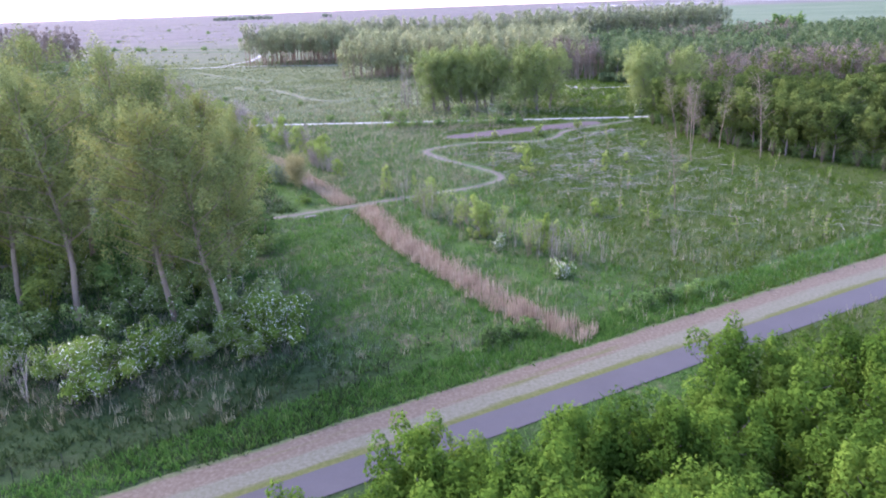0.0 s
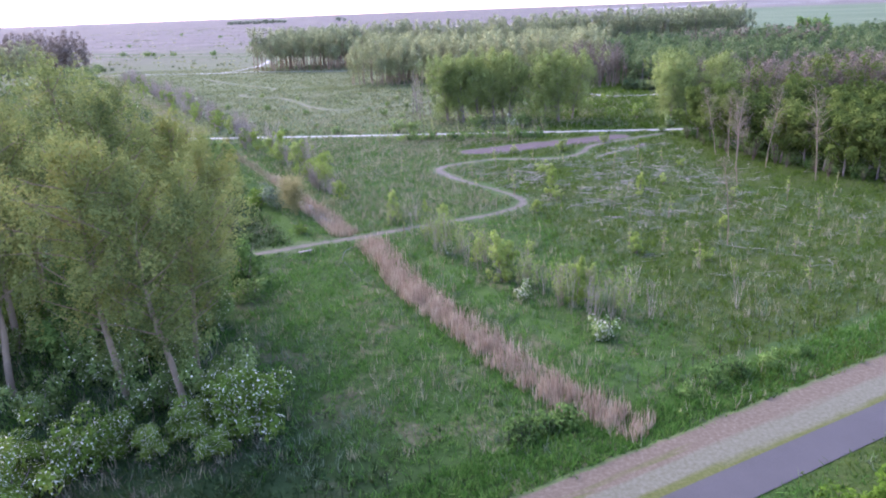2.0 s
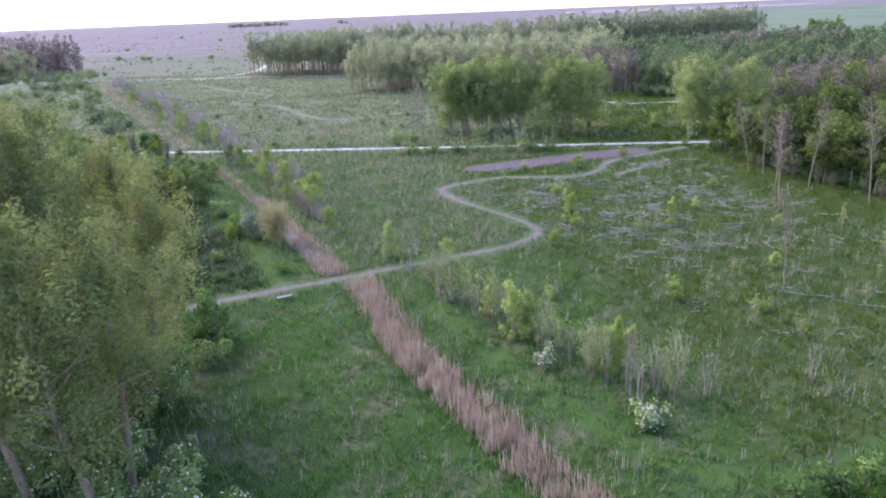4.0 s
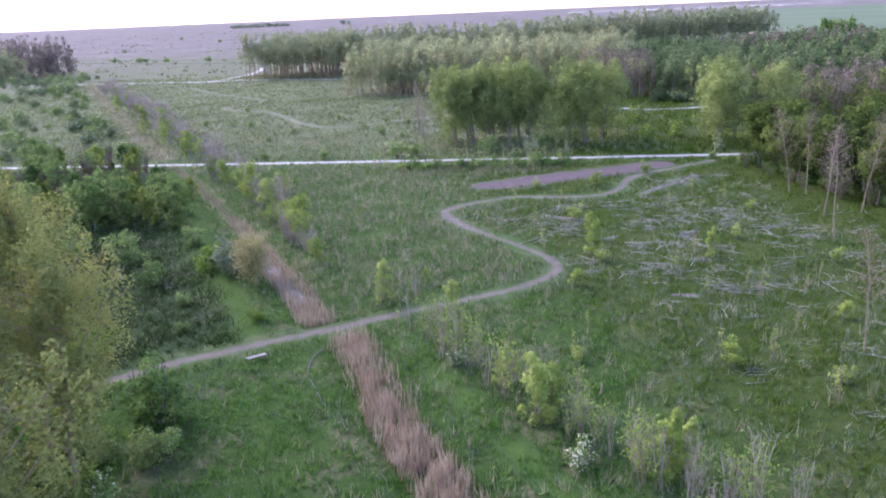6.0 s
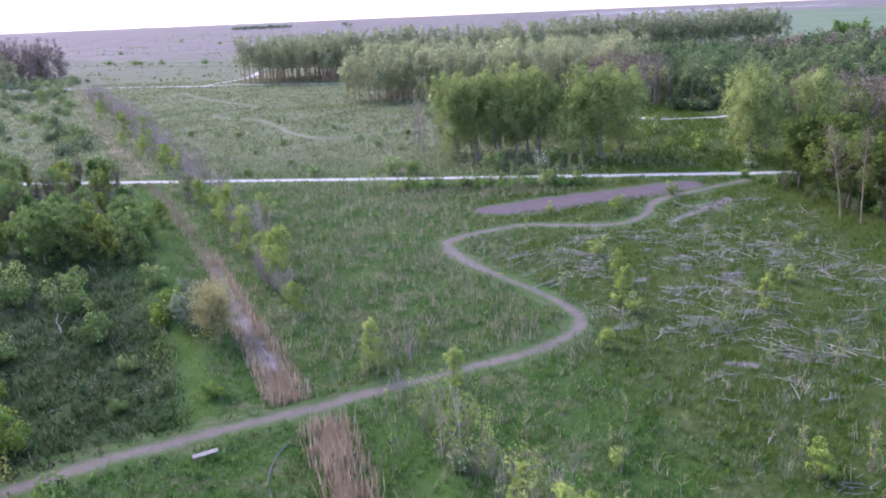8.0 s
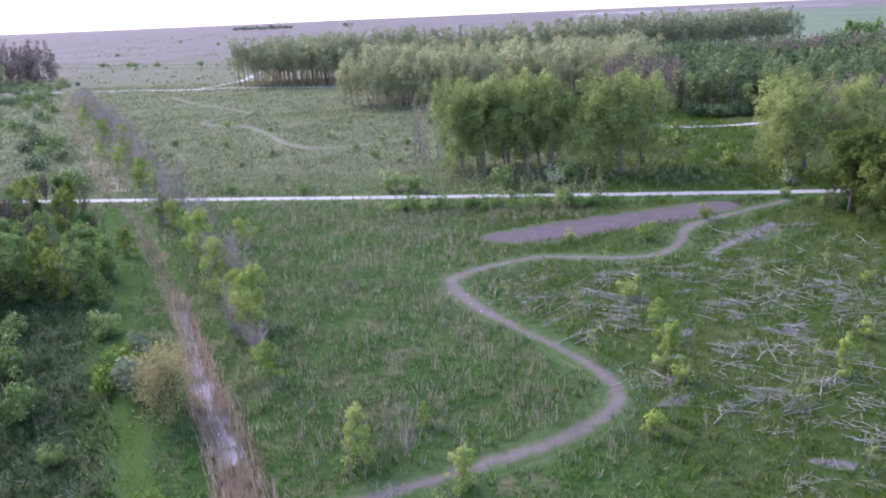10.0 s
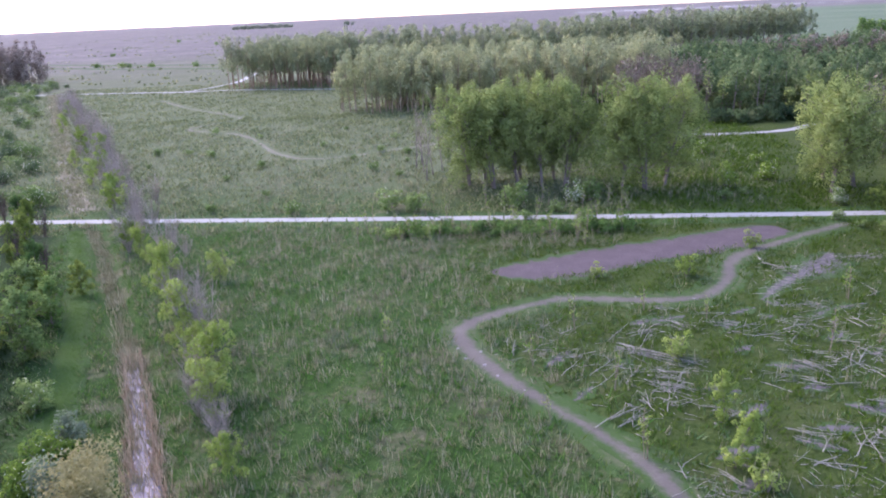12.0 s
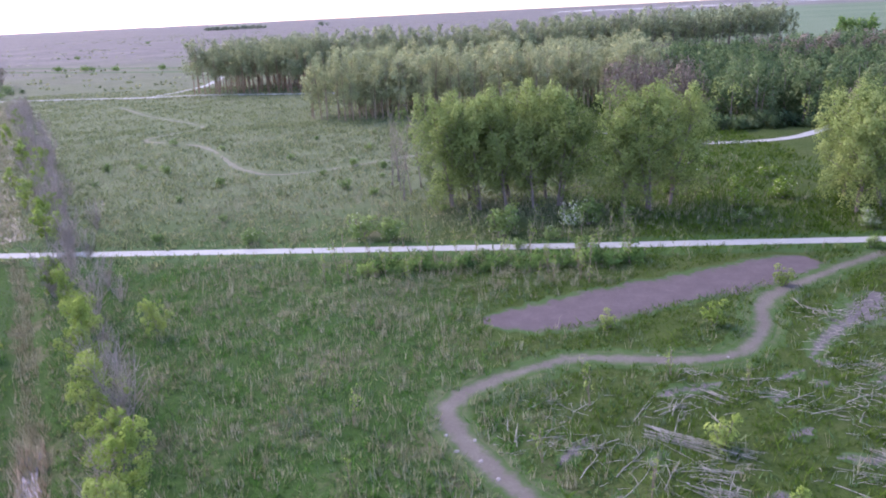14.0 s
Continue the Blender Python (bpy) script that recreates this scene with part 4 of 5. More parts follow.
plant(under, [(-33.0, 68.5), (-27.0, 72.5), (-40.8, 66.0), (-36.4, 73.0), (-28.2, 75.0)] + strew(7, 22, -75, -24, 74, 92, 4.2), 23, (0.75, 1.2))

# young trees below the flight path
lab = "bushy young tree with fresh bright green foliage"
young = [tall_tree("young_tree", 140 + i, 9.2, 2.9, 0.16, 8200, 0.20, M_MAPLE, M_BARK, lab, "young trees by the cycle path", limbs=24, trunk_r=0.12, lobes_each=4, lobe=0.74, vert=1.9, shell=0.65) for i in range(4)]
front = [(-9.2, 27.6, 0.8), (-6.9, 27.6, 0.84), (-4.2, 28.6, 0.9), (-2.6, 30.2, 1.0), (-0.2, 30.0, 0.94), (2.2, 28.6, 0.96), (4.6, 31.2, 1.0), (7.2, 31.4, 1.0), (9.6, 33.8, 0.98), (13.2, 35.4, 1.02), (16.4, 38.2, 1.04), (19.6, 39.0, 1.02), (23.4, 40.0, 0.98), (27.2, 42.0, 1.0), (31.0, 44.4, 1.0), (35.0, 46.8, 1.0), (39.5, 48.8, 1.0)]
front = [(x + 0.8, y - 1.2, s) for x, y, s in front]
plant(young, front + [(x + 1.3 * math.sin(i * 2.3), y - 3.4 * k - 0.9 * math.cos(i * 1.7 + k)) for k in (1, 2, 3, 4) for i, (x, y, _) in enumerate(front[4:])] + [(-4.4, 25.0), (-1.4, 26.4), (1.0, 25.4)], 24, (0.82, 1.1))
lab = "dark leafy bush at the edge of the cycle path"
plant([shrub("green_bush", 150, 3.2, 3.2, 1500, 0.22, M_MAPLE, lab, "bushes by the cycle path", 0, 7)], [(19.8, 43.6), (22.8, 44.8)], 49, (0.8, 1.0))

# right-hand woods
lab = "round-crowned green tree at the edge of the woods"
edge = [tall_tree("broadleaf_tree", 160 + i, 10.4, 3.5, 0.24, 4200, 0.33, M_EDGE, M_BARK, lab, "trees of the eastern woods", limbs=15, trunk_r=0.2, lobes_each=4, lobe=1.05, shell=0.7, dome=True) for i in range(4)]


def wood_edge(y):
    """The foot of the eastern woods."""
    return float(np.interp(y, (100, 117, 121, 128.6, 140, 157, 175), (86, 69.8, 66.3, 60.4, 54.8, 49.4, 46.6)))


def woods(x, y):
    return x > wood_edge(y) + 9.0 and (y < 170 or x > 52)


rim_trees = [(wood_edge(y) + 3.0 + 0.8 * math.sin(i * 2.7), y) for i, y in enumerate(np.arange(108, 174, 3.7))]
rim_trees += [(wood_edge(y) + 6.6 + 0.8 * math.sin(i * 1.9), y) for i, y in enumerate(np.arange(106, 172, 3.9))]
plant(edge, rim_trees + strew(9, 44, 50, 106, 106, 178, 4.2, woods), 25, (0.88, 1.06))
lab = "leafless brown undergrowth along the edge of the woods"
brush = [bare_plant("undergrowth", 170 + i, 4.6, 3.2, 10, 16, lab, "shrub", "woodland undergrowth", M_BRUSH, M_SHRUB, 420, 0.15, 0.035, 0.02) for i in range(2)]
front = [(wood_edge(y) + dx, y) for y, dx in zip(np.linspace(108, 172, 36), np.tile((0.0, 3.2, 1.2, 2.4), 9))]
plant(brush, front[::2], 26, (0.4, 1.0))
plant([shrub("woodland_bush", 174 + i, 3.0, 3.4, 700, 0.28, M_ASH if i else M_SHRUB, "leafy bush at the foot of the eastern woods", "bushes of the eastern woods", 0, 7, low=0.1) for i in range(2)],
      [(x + 0.8, y + 0.9) for x, y in front[1::2]] + [(wood_edge(y) + 3.5, y) for y in np.arange(110, 172, 4.5)], 50, (0.5, 1.1))
lab = "tall slender bare tree standing clear of the woods"
snags = [tall_tree("bare_tree", 180 + i, 15.2, 2.2, 0.42, 650, 0.15, M_FARTWIG, M_PALEBARK, lab, "bare trees", limbs=26, trunk_r=0.10, lobes_each=3, lobe=1.2) for i in range(2)]
plant(snags, [(31.6, 96.6, 0.82), (46.9, 136.0, 1.0), (56.4, 127.2, 1.08), (52.6, 137.4, 1.0), (43.8, 126.6, 0.92), (50.0, 148.0, 0.9), (48.2, 149.6, 0.94)], 27)

# the clump of willows beyond the road
lab = "broad billowing yellow-green willow with leaning pale trunks"
willows = [tall_tree("willow_tree", 200 + i, 16.6, 5.3, 0.17, 9500, 0.30, M_WILLOW, M_BARK, lab, "willow clump beyond the road", dome=True, limbs=30, lobes_each=6, trunk_r=0.22, lean=0.06, twin=2, droop=0.16, lobe=0.74, vert=1.35, shell=0.5) for i in range(3)]
plant(willows, [(-3.0, 202.0), (1.2, 200.0), (5.2, 199.2), (9.0, 199.0), (12.6, 200.2), (0.0, 206.5), (6.0, 206.5), (11.6, 205.5), (21.6, 198.0), (25.0, 195.6), (28.4, 198.0),
                (51.5, 191.0), (56.0, 193.0), (53.5, 198.0), (61.0, 190.0)], 28, (0.9, 1.08))
lab = "thin leafless tree beside the willow clump"
thin = [bare_plant("bare_tree", 220 + i, 13.5, 4.0, 2, 42, lab, "tree", "bare trees", M_BARK, M_WILLOW, 120, 0.35, 0.09, 0.02) for i in range(2)]
plant(thin, [(-11.4, 214.0), (-9.5, 211.0), (-13.0, 217.0), (-8.0, 215.5), (-10.5, 207.5), (-12.2, 221)], 29)

# left-hand scrub
lab = "small olive green broadleaf tree in the western scrub"
scrub = [tall_tree("scrub_tree", 230, 7.4, 2.3, 0.06, 2600, 0.27, M_SHRUB, M_BARK, lab, "western scrub trees", limbs=18, trunk_r=0.12, lobe=0.8, vert=1.2, shell=0.65),
         tall_tree("scrub_tree", 231, 7.0, 1.8, 0.06, 2200, 0.26, M_SCRUB, M_BARK, "slim yellow-green leafy tree in the western scrub", "western scrub trees", limbs=18, trunk_r=0.11, lobe=0.8, vert=1.4, shell=0.65),
         tall_tree("scrub_tree", 232, 6.2, 1.7, 0.06, 2000, 0.26, M_ASH, M_BARK, "small fresh green tree in the western scrub", "western scrub trees", limbs=16, trunk_r=0.11, lobe=0.8, vert=1.3, shell=0.65),
         tall_tree("scrub_tree", 233, 5.4, 1.5, 0.06, 1700, 0.25, M_SCRUB, M_BARK, "small pale yellow-green tree in the western scrub", "western scrub trees", limbs=14, trunk_r=0.09, lobe=0.85, vert=1.3, shell=0.65)]


def west(x, y):
    lane = np.interp(y, LANE_L[:, 1], LANE_L[:, 0])
    return x < lane - 4.0


plant(scrub, [(-43.3, 141.0, 1.05), (-47.6, 142.8, 0.95), (-44.6, 147.6, 0.9), (-48.2, 152.0), (-51.4, 142.0, 1.1), (-55.0, 140.6, 1.15), (-61.1, 145.8, 0.8), (-53.2, 147.4), (-57.6, 145.0, 1.0), (-66.0, 143.5), (-71.0, 151.0), (-46.6, 157.0, 0.8)] + strew(10, 66, -112, -46, 142, 188, 3.9, west), 30, (0.6, 1.1))
plant([bare_plant("bare_shrub", 234, 5.4, 3.4, 8, 18, "leafless purple-grey shrub among the scrub trees", "shrub", "bare shrubs of the scrub", M_BRUSH, M_SHRUB, 40, 0.15, 0.05, 0.03)],
      strew(40, 44, -96, -48, 146, 192, 2.6, west), 48, (0.7, 1.2))
lab = "low green bush in the western clearing"
bushes = [shrub("green_bush", 240 + i, 3.2, 3.2, 1300, 0.23, M_HAW if i == 1 else M_SHRUB, lab, "bushes of the western clearing", 25) for i in range(3)]
plant(bushes, [(-37.5, 132.4, 0.92), (-32.4, 125.0, 0.9), (-43.1, 125.2, 1.15), (-36.7, 117.6, 1.05), (-44.3, 113.5, 1.0), (-51.4, 127.9, 1.4), (-35.2, 99.7, 1.05), (-22.8, 83.7, 0.9), (-26.2, 83.8, 0.7), (-31.6, 122.1, 0.9), (-22.0, 106.4, 0.5), (-28.8, 104.7, 0.4), (-46.0, 104.0, 0.9), (-58.0, 122.0, 1.1), (-55.0, 115.0, 0.8), (-61.0, 131.0, 1.2), (-47.0, 133.0, 0.8), (-40.0, 107.0, 0.6), (-49.5, 120.0, 0.6), (-31.0, 111.5, 0.5)], 31, (0.8, 1.3))
lab = "shrub in the overgrown strip beside the far ditch"
plant([shrub("green_bush", 250 + i, 4.2, 5.2, 800, 0.34, M_SHRUB if i else M_FARDARK, lab, "bushes beyond the road", 50) for i in range(2)],
      strew(12, 120, -200, -70, 196, 400, 4.4, lambda x, y: x < np.interp(y, DITCH_FAR[:, 1], DITCH_FAR[:, 0]) - 7) + strew(21, 60, -300, -196, 392, 446, 5.0), 32, (0.5, 1.1))
silver = [shrub("silver_bush", 255, 3.4, 3.6, 800, 0.28, M_SILVER, "silvery grey-leaved bush beside the ditch", "", 0)]
plant(silver, [(-28.4, 120.8, 1.2), (-31.8, 127.2, 0.8)], 33)

# willow scrub on the ditch bank
lab = "yellow-green young willow on the ditch bank"
tan_bush = [bare_plant("bare_shrub", 275, 5.2, 4.6, 9, 20, "tan half-leafed willow bush overhanging the ditch", "shrub", "bare brush along the ditch", M_TANLEAF, M_TANLEAF, 3600, 0.1, 0.03, 0.016)]
plant(tan_bush, [(-24.6, 116.4, 1.05), (-25.8, 118.8, 0.9)], 47)
bankers = [tall_tree("young_willow", 260 + i, 6.4, 2.1, 0.10, 3000, 0.17, M_YELLOW, M_BARK, lab, "young willows on the ditch bank", limbs=12, trunk_r=0.07, lobes_each=6, lobe=0.72, vert=1.2) for i in range(3)]
plant(bankers, [(-35.0, 153.0, 1.08), (-29.6, 143.2, 0.98), (-24.0, 134.6, 1.0), (-22.2, 130.2, 0.8), (-27.2, 139.2, 0.75), (-31.7, 159.6, 0.66), (-38.6, 160.6, 0.75), (-43.5, 168.0, 0.8), (-18.6, 123.0, 0.6)], 34)
lab = "leafless grey brushwood on the ditch bank"
greys = [bare_plant("bare_shrub", 270 + i, 5.6, 4.4, 9, 20, lab, "shrub", "bare brush along the ditch", M_HAZETWIG, None, 0, 0.12, 0.035, 0.021) for i in range(2)]
plant(greys, [(-26.0, 136.0), (-21.6, 128.2), (-28.0, 144.0), (-33.4, 150.6), (-24.0, 131.0), (-20.6, 126.6), (-22.8, 130.0), (-25.2, 133.4), (-27.2, 139.4), (-29.6, 147.4), (-35.0, 156.2)] +
      [(-40.0 - 0.60 * s + 4.2 * math.sin(i * 2.4) * (0.6 + 0.4 * math.sin(i * 0.7)), 165.0 + s + 1.5 * math.sin(i * 1.3)) for i, s in enumerate(np.linspace(0, 205, 70))], 35, (0.5, 1.35))
lab = "slim yellow-leaved willow sapling in the far ditch row"
plant([tall_tree("young_willow", 280, 5.2, 1.7, 0.2, 500, 0.34, M_YELLOW, M_BARK, lab, "saplings along the far ditch", limbs=6, trunk_r=0.06, lobes_each=2, lobe=1.3)],
      [(-48, 172), (-56.5, 190.5), (-64, 204), (-76, 224), (-84, 238), (-101, 264), (-118, 292)] + [(-46.5 - 0.60 * s + 2.2 * math.sin(s), 168.0 + s) for s in (26, 33, 44, 52, 61, 78, 96, 112, 140)], 36, (0.8, 1.2))

# saplings and brush between the reeds and the felled ground
lab = "upright sapling with bright yellow-green young leaves"
saps = [tall_tree("sapling", 290 + i, 5.6, 1.3, 0.10, 2400, 0.15, M_YELLOW, M_BARK, lab, "yellow-green saplings", limbs=11, trunk_r=0.06, lobes_each=3, lobe=1.15) for i in range(3)]
plant(saps, [(4.0, 87.3, 1.15), (10.8, 80.3, 1.0), (-9.6, 110.7, 0.88), (-5.5, 115.3, 0.42), (-2.8, 108.0, 0.68), (4.9, 88.0, 0.9), (12.0, 81.4, 0.8), (-3.6, 100.6, 0.62), (1.2, 92.8, 0.66), (13.6, 123.3, 0.9), (14.7, 128.7, 0.72), (26.9, 121.2, 0.74)], 37)
lab = "low bright green bush among the felled branches"
plant([shrub("yellow_bush", 300 + i, 2.8, 1.7, 620, 0.18, M_YELLOW, lab, "bright bushes on the felled ground", 0, 6) for i in range(2)],
      [(10.5, 113.6, 0.95), (13.9, 138.3, 1.05), (14.6, 121.0, 0.9), (20.4, 95.2, 1.05), (40.0, 118.3, 0.8), (10.7, 157.6, 0.75), (20.2, 157.1, 1.1), (33.5, 103.5, 0.8), (27.5, 92.0, 0.7), (32.5, 128.0, 0.8), (39.0, 140.5, 0.7), (30.5, 166.0, 0.9), (8.0, 96.5, 0.6)], 38)
lab = "thin bare brushwood in a row beside the reeds"
twiggy = [bare_plant("bare_shrub", 310 + i, 5.0, 2.6, 6, 10, lab, "shrub", "bare brush beside the reeds", M_PALEBARK if i else M_HAZETWIG, M_YELLOW if i else M_SHRUB, 260 if i else 60, 0.2, 0.024, 0.013) for i in range(2)]
brush_row = [(13.8 - 19.5 * u + 1.5 * math.sin(i * 2.4), 76.0 + 27.5 * u + 1.2 * math.cos(i * 1.7)) for i, u in enumerate(np.linspace(0, 1, 46) ** 1.25)]
plant(twiggy, brush_row + [(17.2, 76.5), (16.0, 79.0), (-9.0, 110.2), (-6.6, 111.4), (26.0, 78.4), (28.5, 86.0), (-33.5, 49.5), (-36.5, 51.5), (-30.0, 50.5), (-38.5, 48.5), (-41.5, 50.0)], 39, (0.45, 1.1))
white = [shrub("flowering_shrub", 320 + i, 2.3, 2.2, 420, 0.24, M_SHRUB, "small hawthorn covered in white blossom beside brushwood", "white-flowering bushes", 150) for i in range(2)]
plant(white, [(6.0, 82.2, 0.95), (12.0, 72.4, 1.1), (-1.9, 96.6, 0.85), (12.4, 190.6, 1.5), (49.0, 183.5, 1.1)], 40)
lab = "small leafy shrub by the pale road"
plant([shrub("roadside_shrub", 330 + i, 3.4, 2.8, 500, 0.32, M_SHRUB, lab, "shrubs by the pale road", 20) for i in range(2)],
      [(15.3, 190.2, 1.3), (4.8, 181.4, 0.5), (12.2, 180.0, 0.7), (3.2, 187.5, 1.4), (-15.2, 188.5, 1.2), (-11.6, 187.2, 1.1), (20.5, 192.5), (0.5, 178.4, 0.5), (-30, 188), (35, 189), (38.5, 191), (46.5, 172.5), (48.5, 170.5), (45.2, 176.2), (-12, 193), (41.5, 176.0), (9.5, 184.6, 0.6)]
      + strew(13, 26, -75, -2, 190, 275, 6.0), 41, (0.3, 0.7))
hedge = [shrub("hedge_bush", 340 + i, 1.7, 2.6, 420, 0.28, M_ASH, "dark green low thicket in tall grass", "low thickets", 0, 6) for i in range(2)]
plant(hedge, [(-13 + 1.45 * i, 174.8 + 0.7 * math.sin(i * 1.9)) for i in range(22)] + [(3.6, 57.0), (5.4, 58.2), (6.8, 58.8), (19.0, 64.0), (21.5, 65.4), (24.5, 66.8), (27.5, 68.6), (16.5, 62.4)], 42, (0.5, 1.15))
slim = [bare_plant("bare_sapling", 345 + i, 3.8, 1.2, 3, 9, "slim half-bare sapling in rough grass", "tree", "slim saplings by the road", M_PALEBARK, M_YELLOW, 70, 0.3, 0.034, 0.02) for i in range(2)]
plant(slim, strew(14, 56, -18, 20, 169, 192, 1.5) + strew(15, 26, -12, 44, 88, 150, 4.0) + strew(16, 20, 20, 60, 80, 125, 4.0), 43, (0.5, 1.1))


# ---------------------------------------------------------------- far woods, joined
def far_trees(name, places, h, wide, crown_from, n, size, leaf, bark, label, seed, bare=False):
    """Far woods as one object: every stem with its own limbs and crown of leaves."""
    rng = np.random.default_rng(seed)
    pieces, V, F, N, total = [], [], [], [], 0
    for x, y in places:
        hh = h * rng.uniform(0.74, 1.12)
        z0 = 0.0
        p, r = limb(rng, (x, y, z0 - 0.2), (rng.normal(0, 0.03), rng.normal(0, 0.03), 1), hh * 0.93, 0.22, 0.05, 0.03, 0.05, 5)
        pieces.append(tube(p, r, 4))
        lobes = []
        for i in range(9):
            f = crown_from + (1 - crown_from) * (i + rng.random()) / 9
            w = wide * math.sqrt(max(0.03, 1 - (((f - crown_from) / (1 - crown_from) - 0.3) / 0.74) ** 2))
            a = rng.random() * 6.28
            d = w * rng.uniform(0.2, 0.85)
            s1 = wide * rng.uniform(0.24, 0.44) * (0.6 + 0.4 * w / wide)
            lobes.append((x + d * math.cos(a), y + d * math.sin(a), z0 + f * hh, s1, s1, s1 * 1.3))
            if bare or i % 3 == 0:
                q, rr = limb(rng, (x, y, z0 + f * hh * 0.8), (0.5 * math.cos(a), 0.5 * math.sin(a), 1), wide * 1.1, 0.07, 0.02, 0.1, 0.1, 3)
                pieces.append(tube(q, rr, 3))
        if n:
            v, f2, nn = puffs(rng, lobes, n, size, 0.55)
            V.append(v)
            N.append(nn)
            F.append(f2 + total)
            total += len(v)
    root = tagged(new(name), label, "woods", kind="stuff")
    tv, tf = join(pieces)
    tagged(part("trunks", mesh_of("trunks", tv, tf, bark), root), kind="stuff")
    if V:
        tagged(part("crowns", mesh_of("crowns", np.vstack(V), np.vstack(F), leaf, normals=np.vstack(N)), root), kind="stuff")
    return root


def rows_between(a, b, n, deep, seed):
    """Places in a belt: n along a line, in rows behind one another."""
    rng = np.random.default_rng(seed)
    a, b = np.array(a, float), np.array(b, float)
    d = (b - a) / np.linalg.norm(b - a)
    back = np.array((-d[1], d[0]))
    out = []
    for k in range(deep):
        for i in range(n):
            out.append(tuple(a + (b - a) * (i + rng.uniform(0.1, 0.9)) / n + back * (k * 6 + rng.uniform(0, 4))))
    return out


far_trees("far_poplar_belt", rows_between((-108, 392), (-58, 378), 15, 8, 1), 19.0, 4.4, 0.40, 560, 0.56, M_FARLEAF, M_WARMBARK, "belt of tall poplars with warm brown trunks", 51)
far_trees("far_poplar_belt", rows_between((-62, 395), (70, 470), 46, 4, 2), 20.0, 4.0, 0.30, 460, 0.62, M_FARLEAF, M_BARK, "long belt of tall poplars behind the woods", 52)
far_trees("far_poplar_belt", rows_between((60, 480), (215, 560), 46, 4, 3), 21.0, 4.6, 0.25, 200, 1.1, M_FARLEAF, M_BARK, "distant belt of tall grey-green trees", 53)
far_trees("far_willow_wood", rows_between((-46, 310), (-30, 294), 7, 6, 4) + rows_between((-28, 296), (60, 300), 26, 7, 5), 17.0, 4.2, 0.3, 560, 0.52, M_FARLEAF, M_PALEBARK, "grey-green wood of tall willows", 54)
far_trees("far_bare_wood", rows_between((36, 270), (57, 267), 13, 4, 6), 13.5, 2.4, 0.35, 150, 0.42, M_FARTWIG, M_FARTWIG, "stand of leafless purple-grey trees", 55, True)
far_trees("far_dark_wood", rows_between((60, 260), (84, 262), 6, 5, 7) + rows_between((78, 258), (190, 285), 19, 9, 8), 12.5, 4.2, 0.12, 460, 0.66, M_FARDARK, M_BARK, "dense dark green wood", 56)
plant([shrub("woodland_bush", 350 + i, 3.6, 4.6, 420, 0.5, M_FARDARK, "dense dark bush at the foot of the far wood", "bushes before the far wood", 0, 6) for i in range(2)],
      [(56 + 2.6 * i, 257.5 + 1.6 * math.sin(i * 2.2) + 0.10 * max(0, i - 8) * 2.6) for i in range(24)], 45, (0.7, 1.2))
plant([shrub("green_bush", 354 + i, 3.0, 3.2, 420, 0.34, M_HAW, "fresh green bush in the grass behind the willows", "bushes behind the willows", 30, 6) for i in range(2)],
      [(36.0, 214.0), (41.0, 206.5), (33.0, 226.0), (44.5, 238.5), (47.0, 241.0), (37.5, 196.0), (45.5, 199.5), (30.5, 205.0), (42.0, 222.0), (48.5, 212.0)], 46, (0.6, 1.2))
far_trees("far_mixed_wood", rows_between((70, 320), (260, 370), 28, 9, 9), 12.5, 4.8, 0.2, 330, 0.8, M_FARDARK, M_BARK, "mixed wood stretching to the east", 57)
far_trees("far_bare_wood", rows_between((72, 200), (140, 215), 22, 5, 10), 12.0, 2.8, 0.3, 330, 0.34, M_FARTWIG, M_FARTWIG, "leafless purple-brown treetops behind the green woods", 58, True)
far_trees("far_bare_wood", rows_between((104, 330), (165, 346), 20, 3, 15), 14.5, 3.0, 0.3, 150, 0.6, M_FARTWIG, M_FARTWIG, "patch of leafless purple-grey trees within the mixed wood", 65, True)
far_trees("far_mixed_wood", rows_between((70, 197), (142, 213), 12, 2, 16) + rows_between((90, 216), (150, 228), 9, 2, 17), 11.5, 3.6, 0.25, 260, 0.6, M_EDGE, M_BARK, "yellow-green treetops among the bare wood", 66)
far_trees("far_left_wood", rows_between((-330, 456), (-232, 462), 26, 4, 11), 21.0, 3.8, 0.05, 380, 0.7, M_FARTWIG, M_BARK, "tall brown leafless wood at the edge of the marsh", 59, True)
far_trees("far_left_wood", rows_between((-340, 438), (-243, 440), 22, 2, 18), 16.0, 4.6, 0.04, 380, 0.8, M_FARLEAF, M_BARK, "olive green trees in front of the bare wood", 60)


# ---------------------------------------------------------------- felled branches
def fallen_branch(name, seed, length, label):
    rng = np.random.default_rng(seed)
    p, r = limb(rng, (-length / 2, 0, 0.12), (1, rng.normal(0, 0.1), 0.02), length, 0.042, 0.016, 0.07, -0.02, 6)
    pieces = [tube(p, r, 5)]
    for k in range(int(rng.integers(1, 4))):
        q, rr = limb(rng, p[2 + k], (0.8, rng.choice((-1, 1)) * rng.uniform(0.4, 1.0), rng.uniform(0.0, 0.5)), length * rng.uniform(0.2, 0.4), 0.035, 0.012, 0.12, 0, 4)
        pieces.append(tube(q, rr, 4))
    V, F = join(pieces)
    return tagged(new(name, mesh_of(name, V, F, M_DEADWOOD, True)), label, "branch", "felled branches")


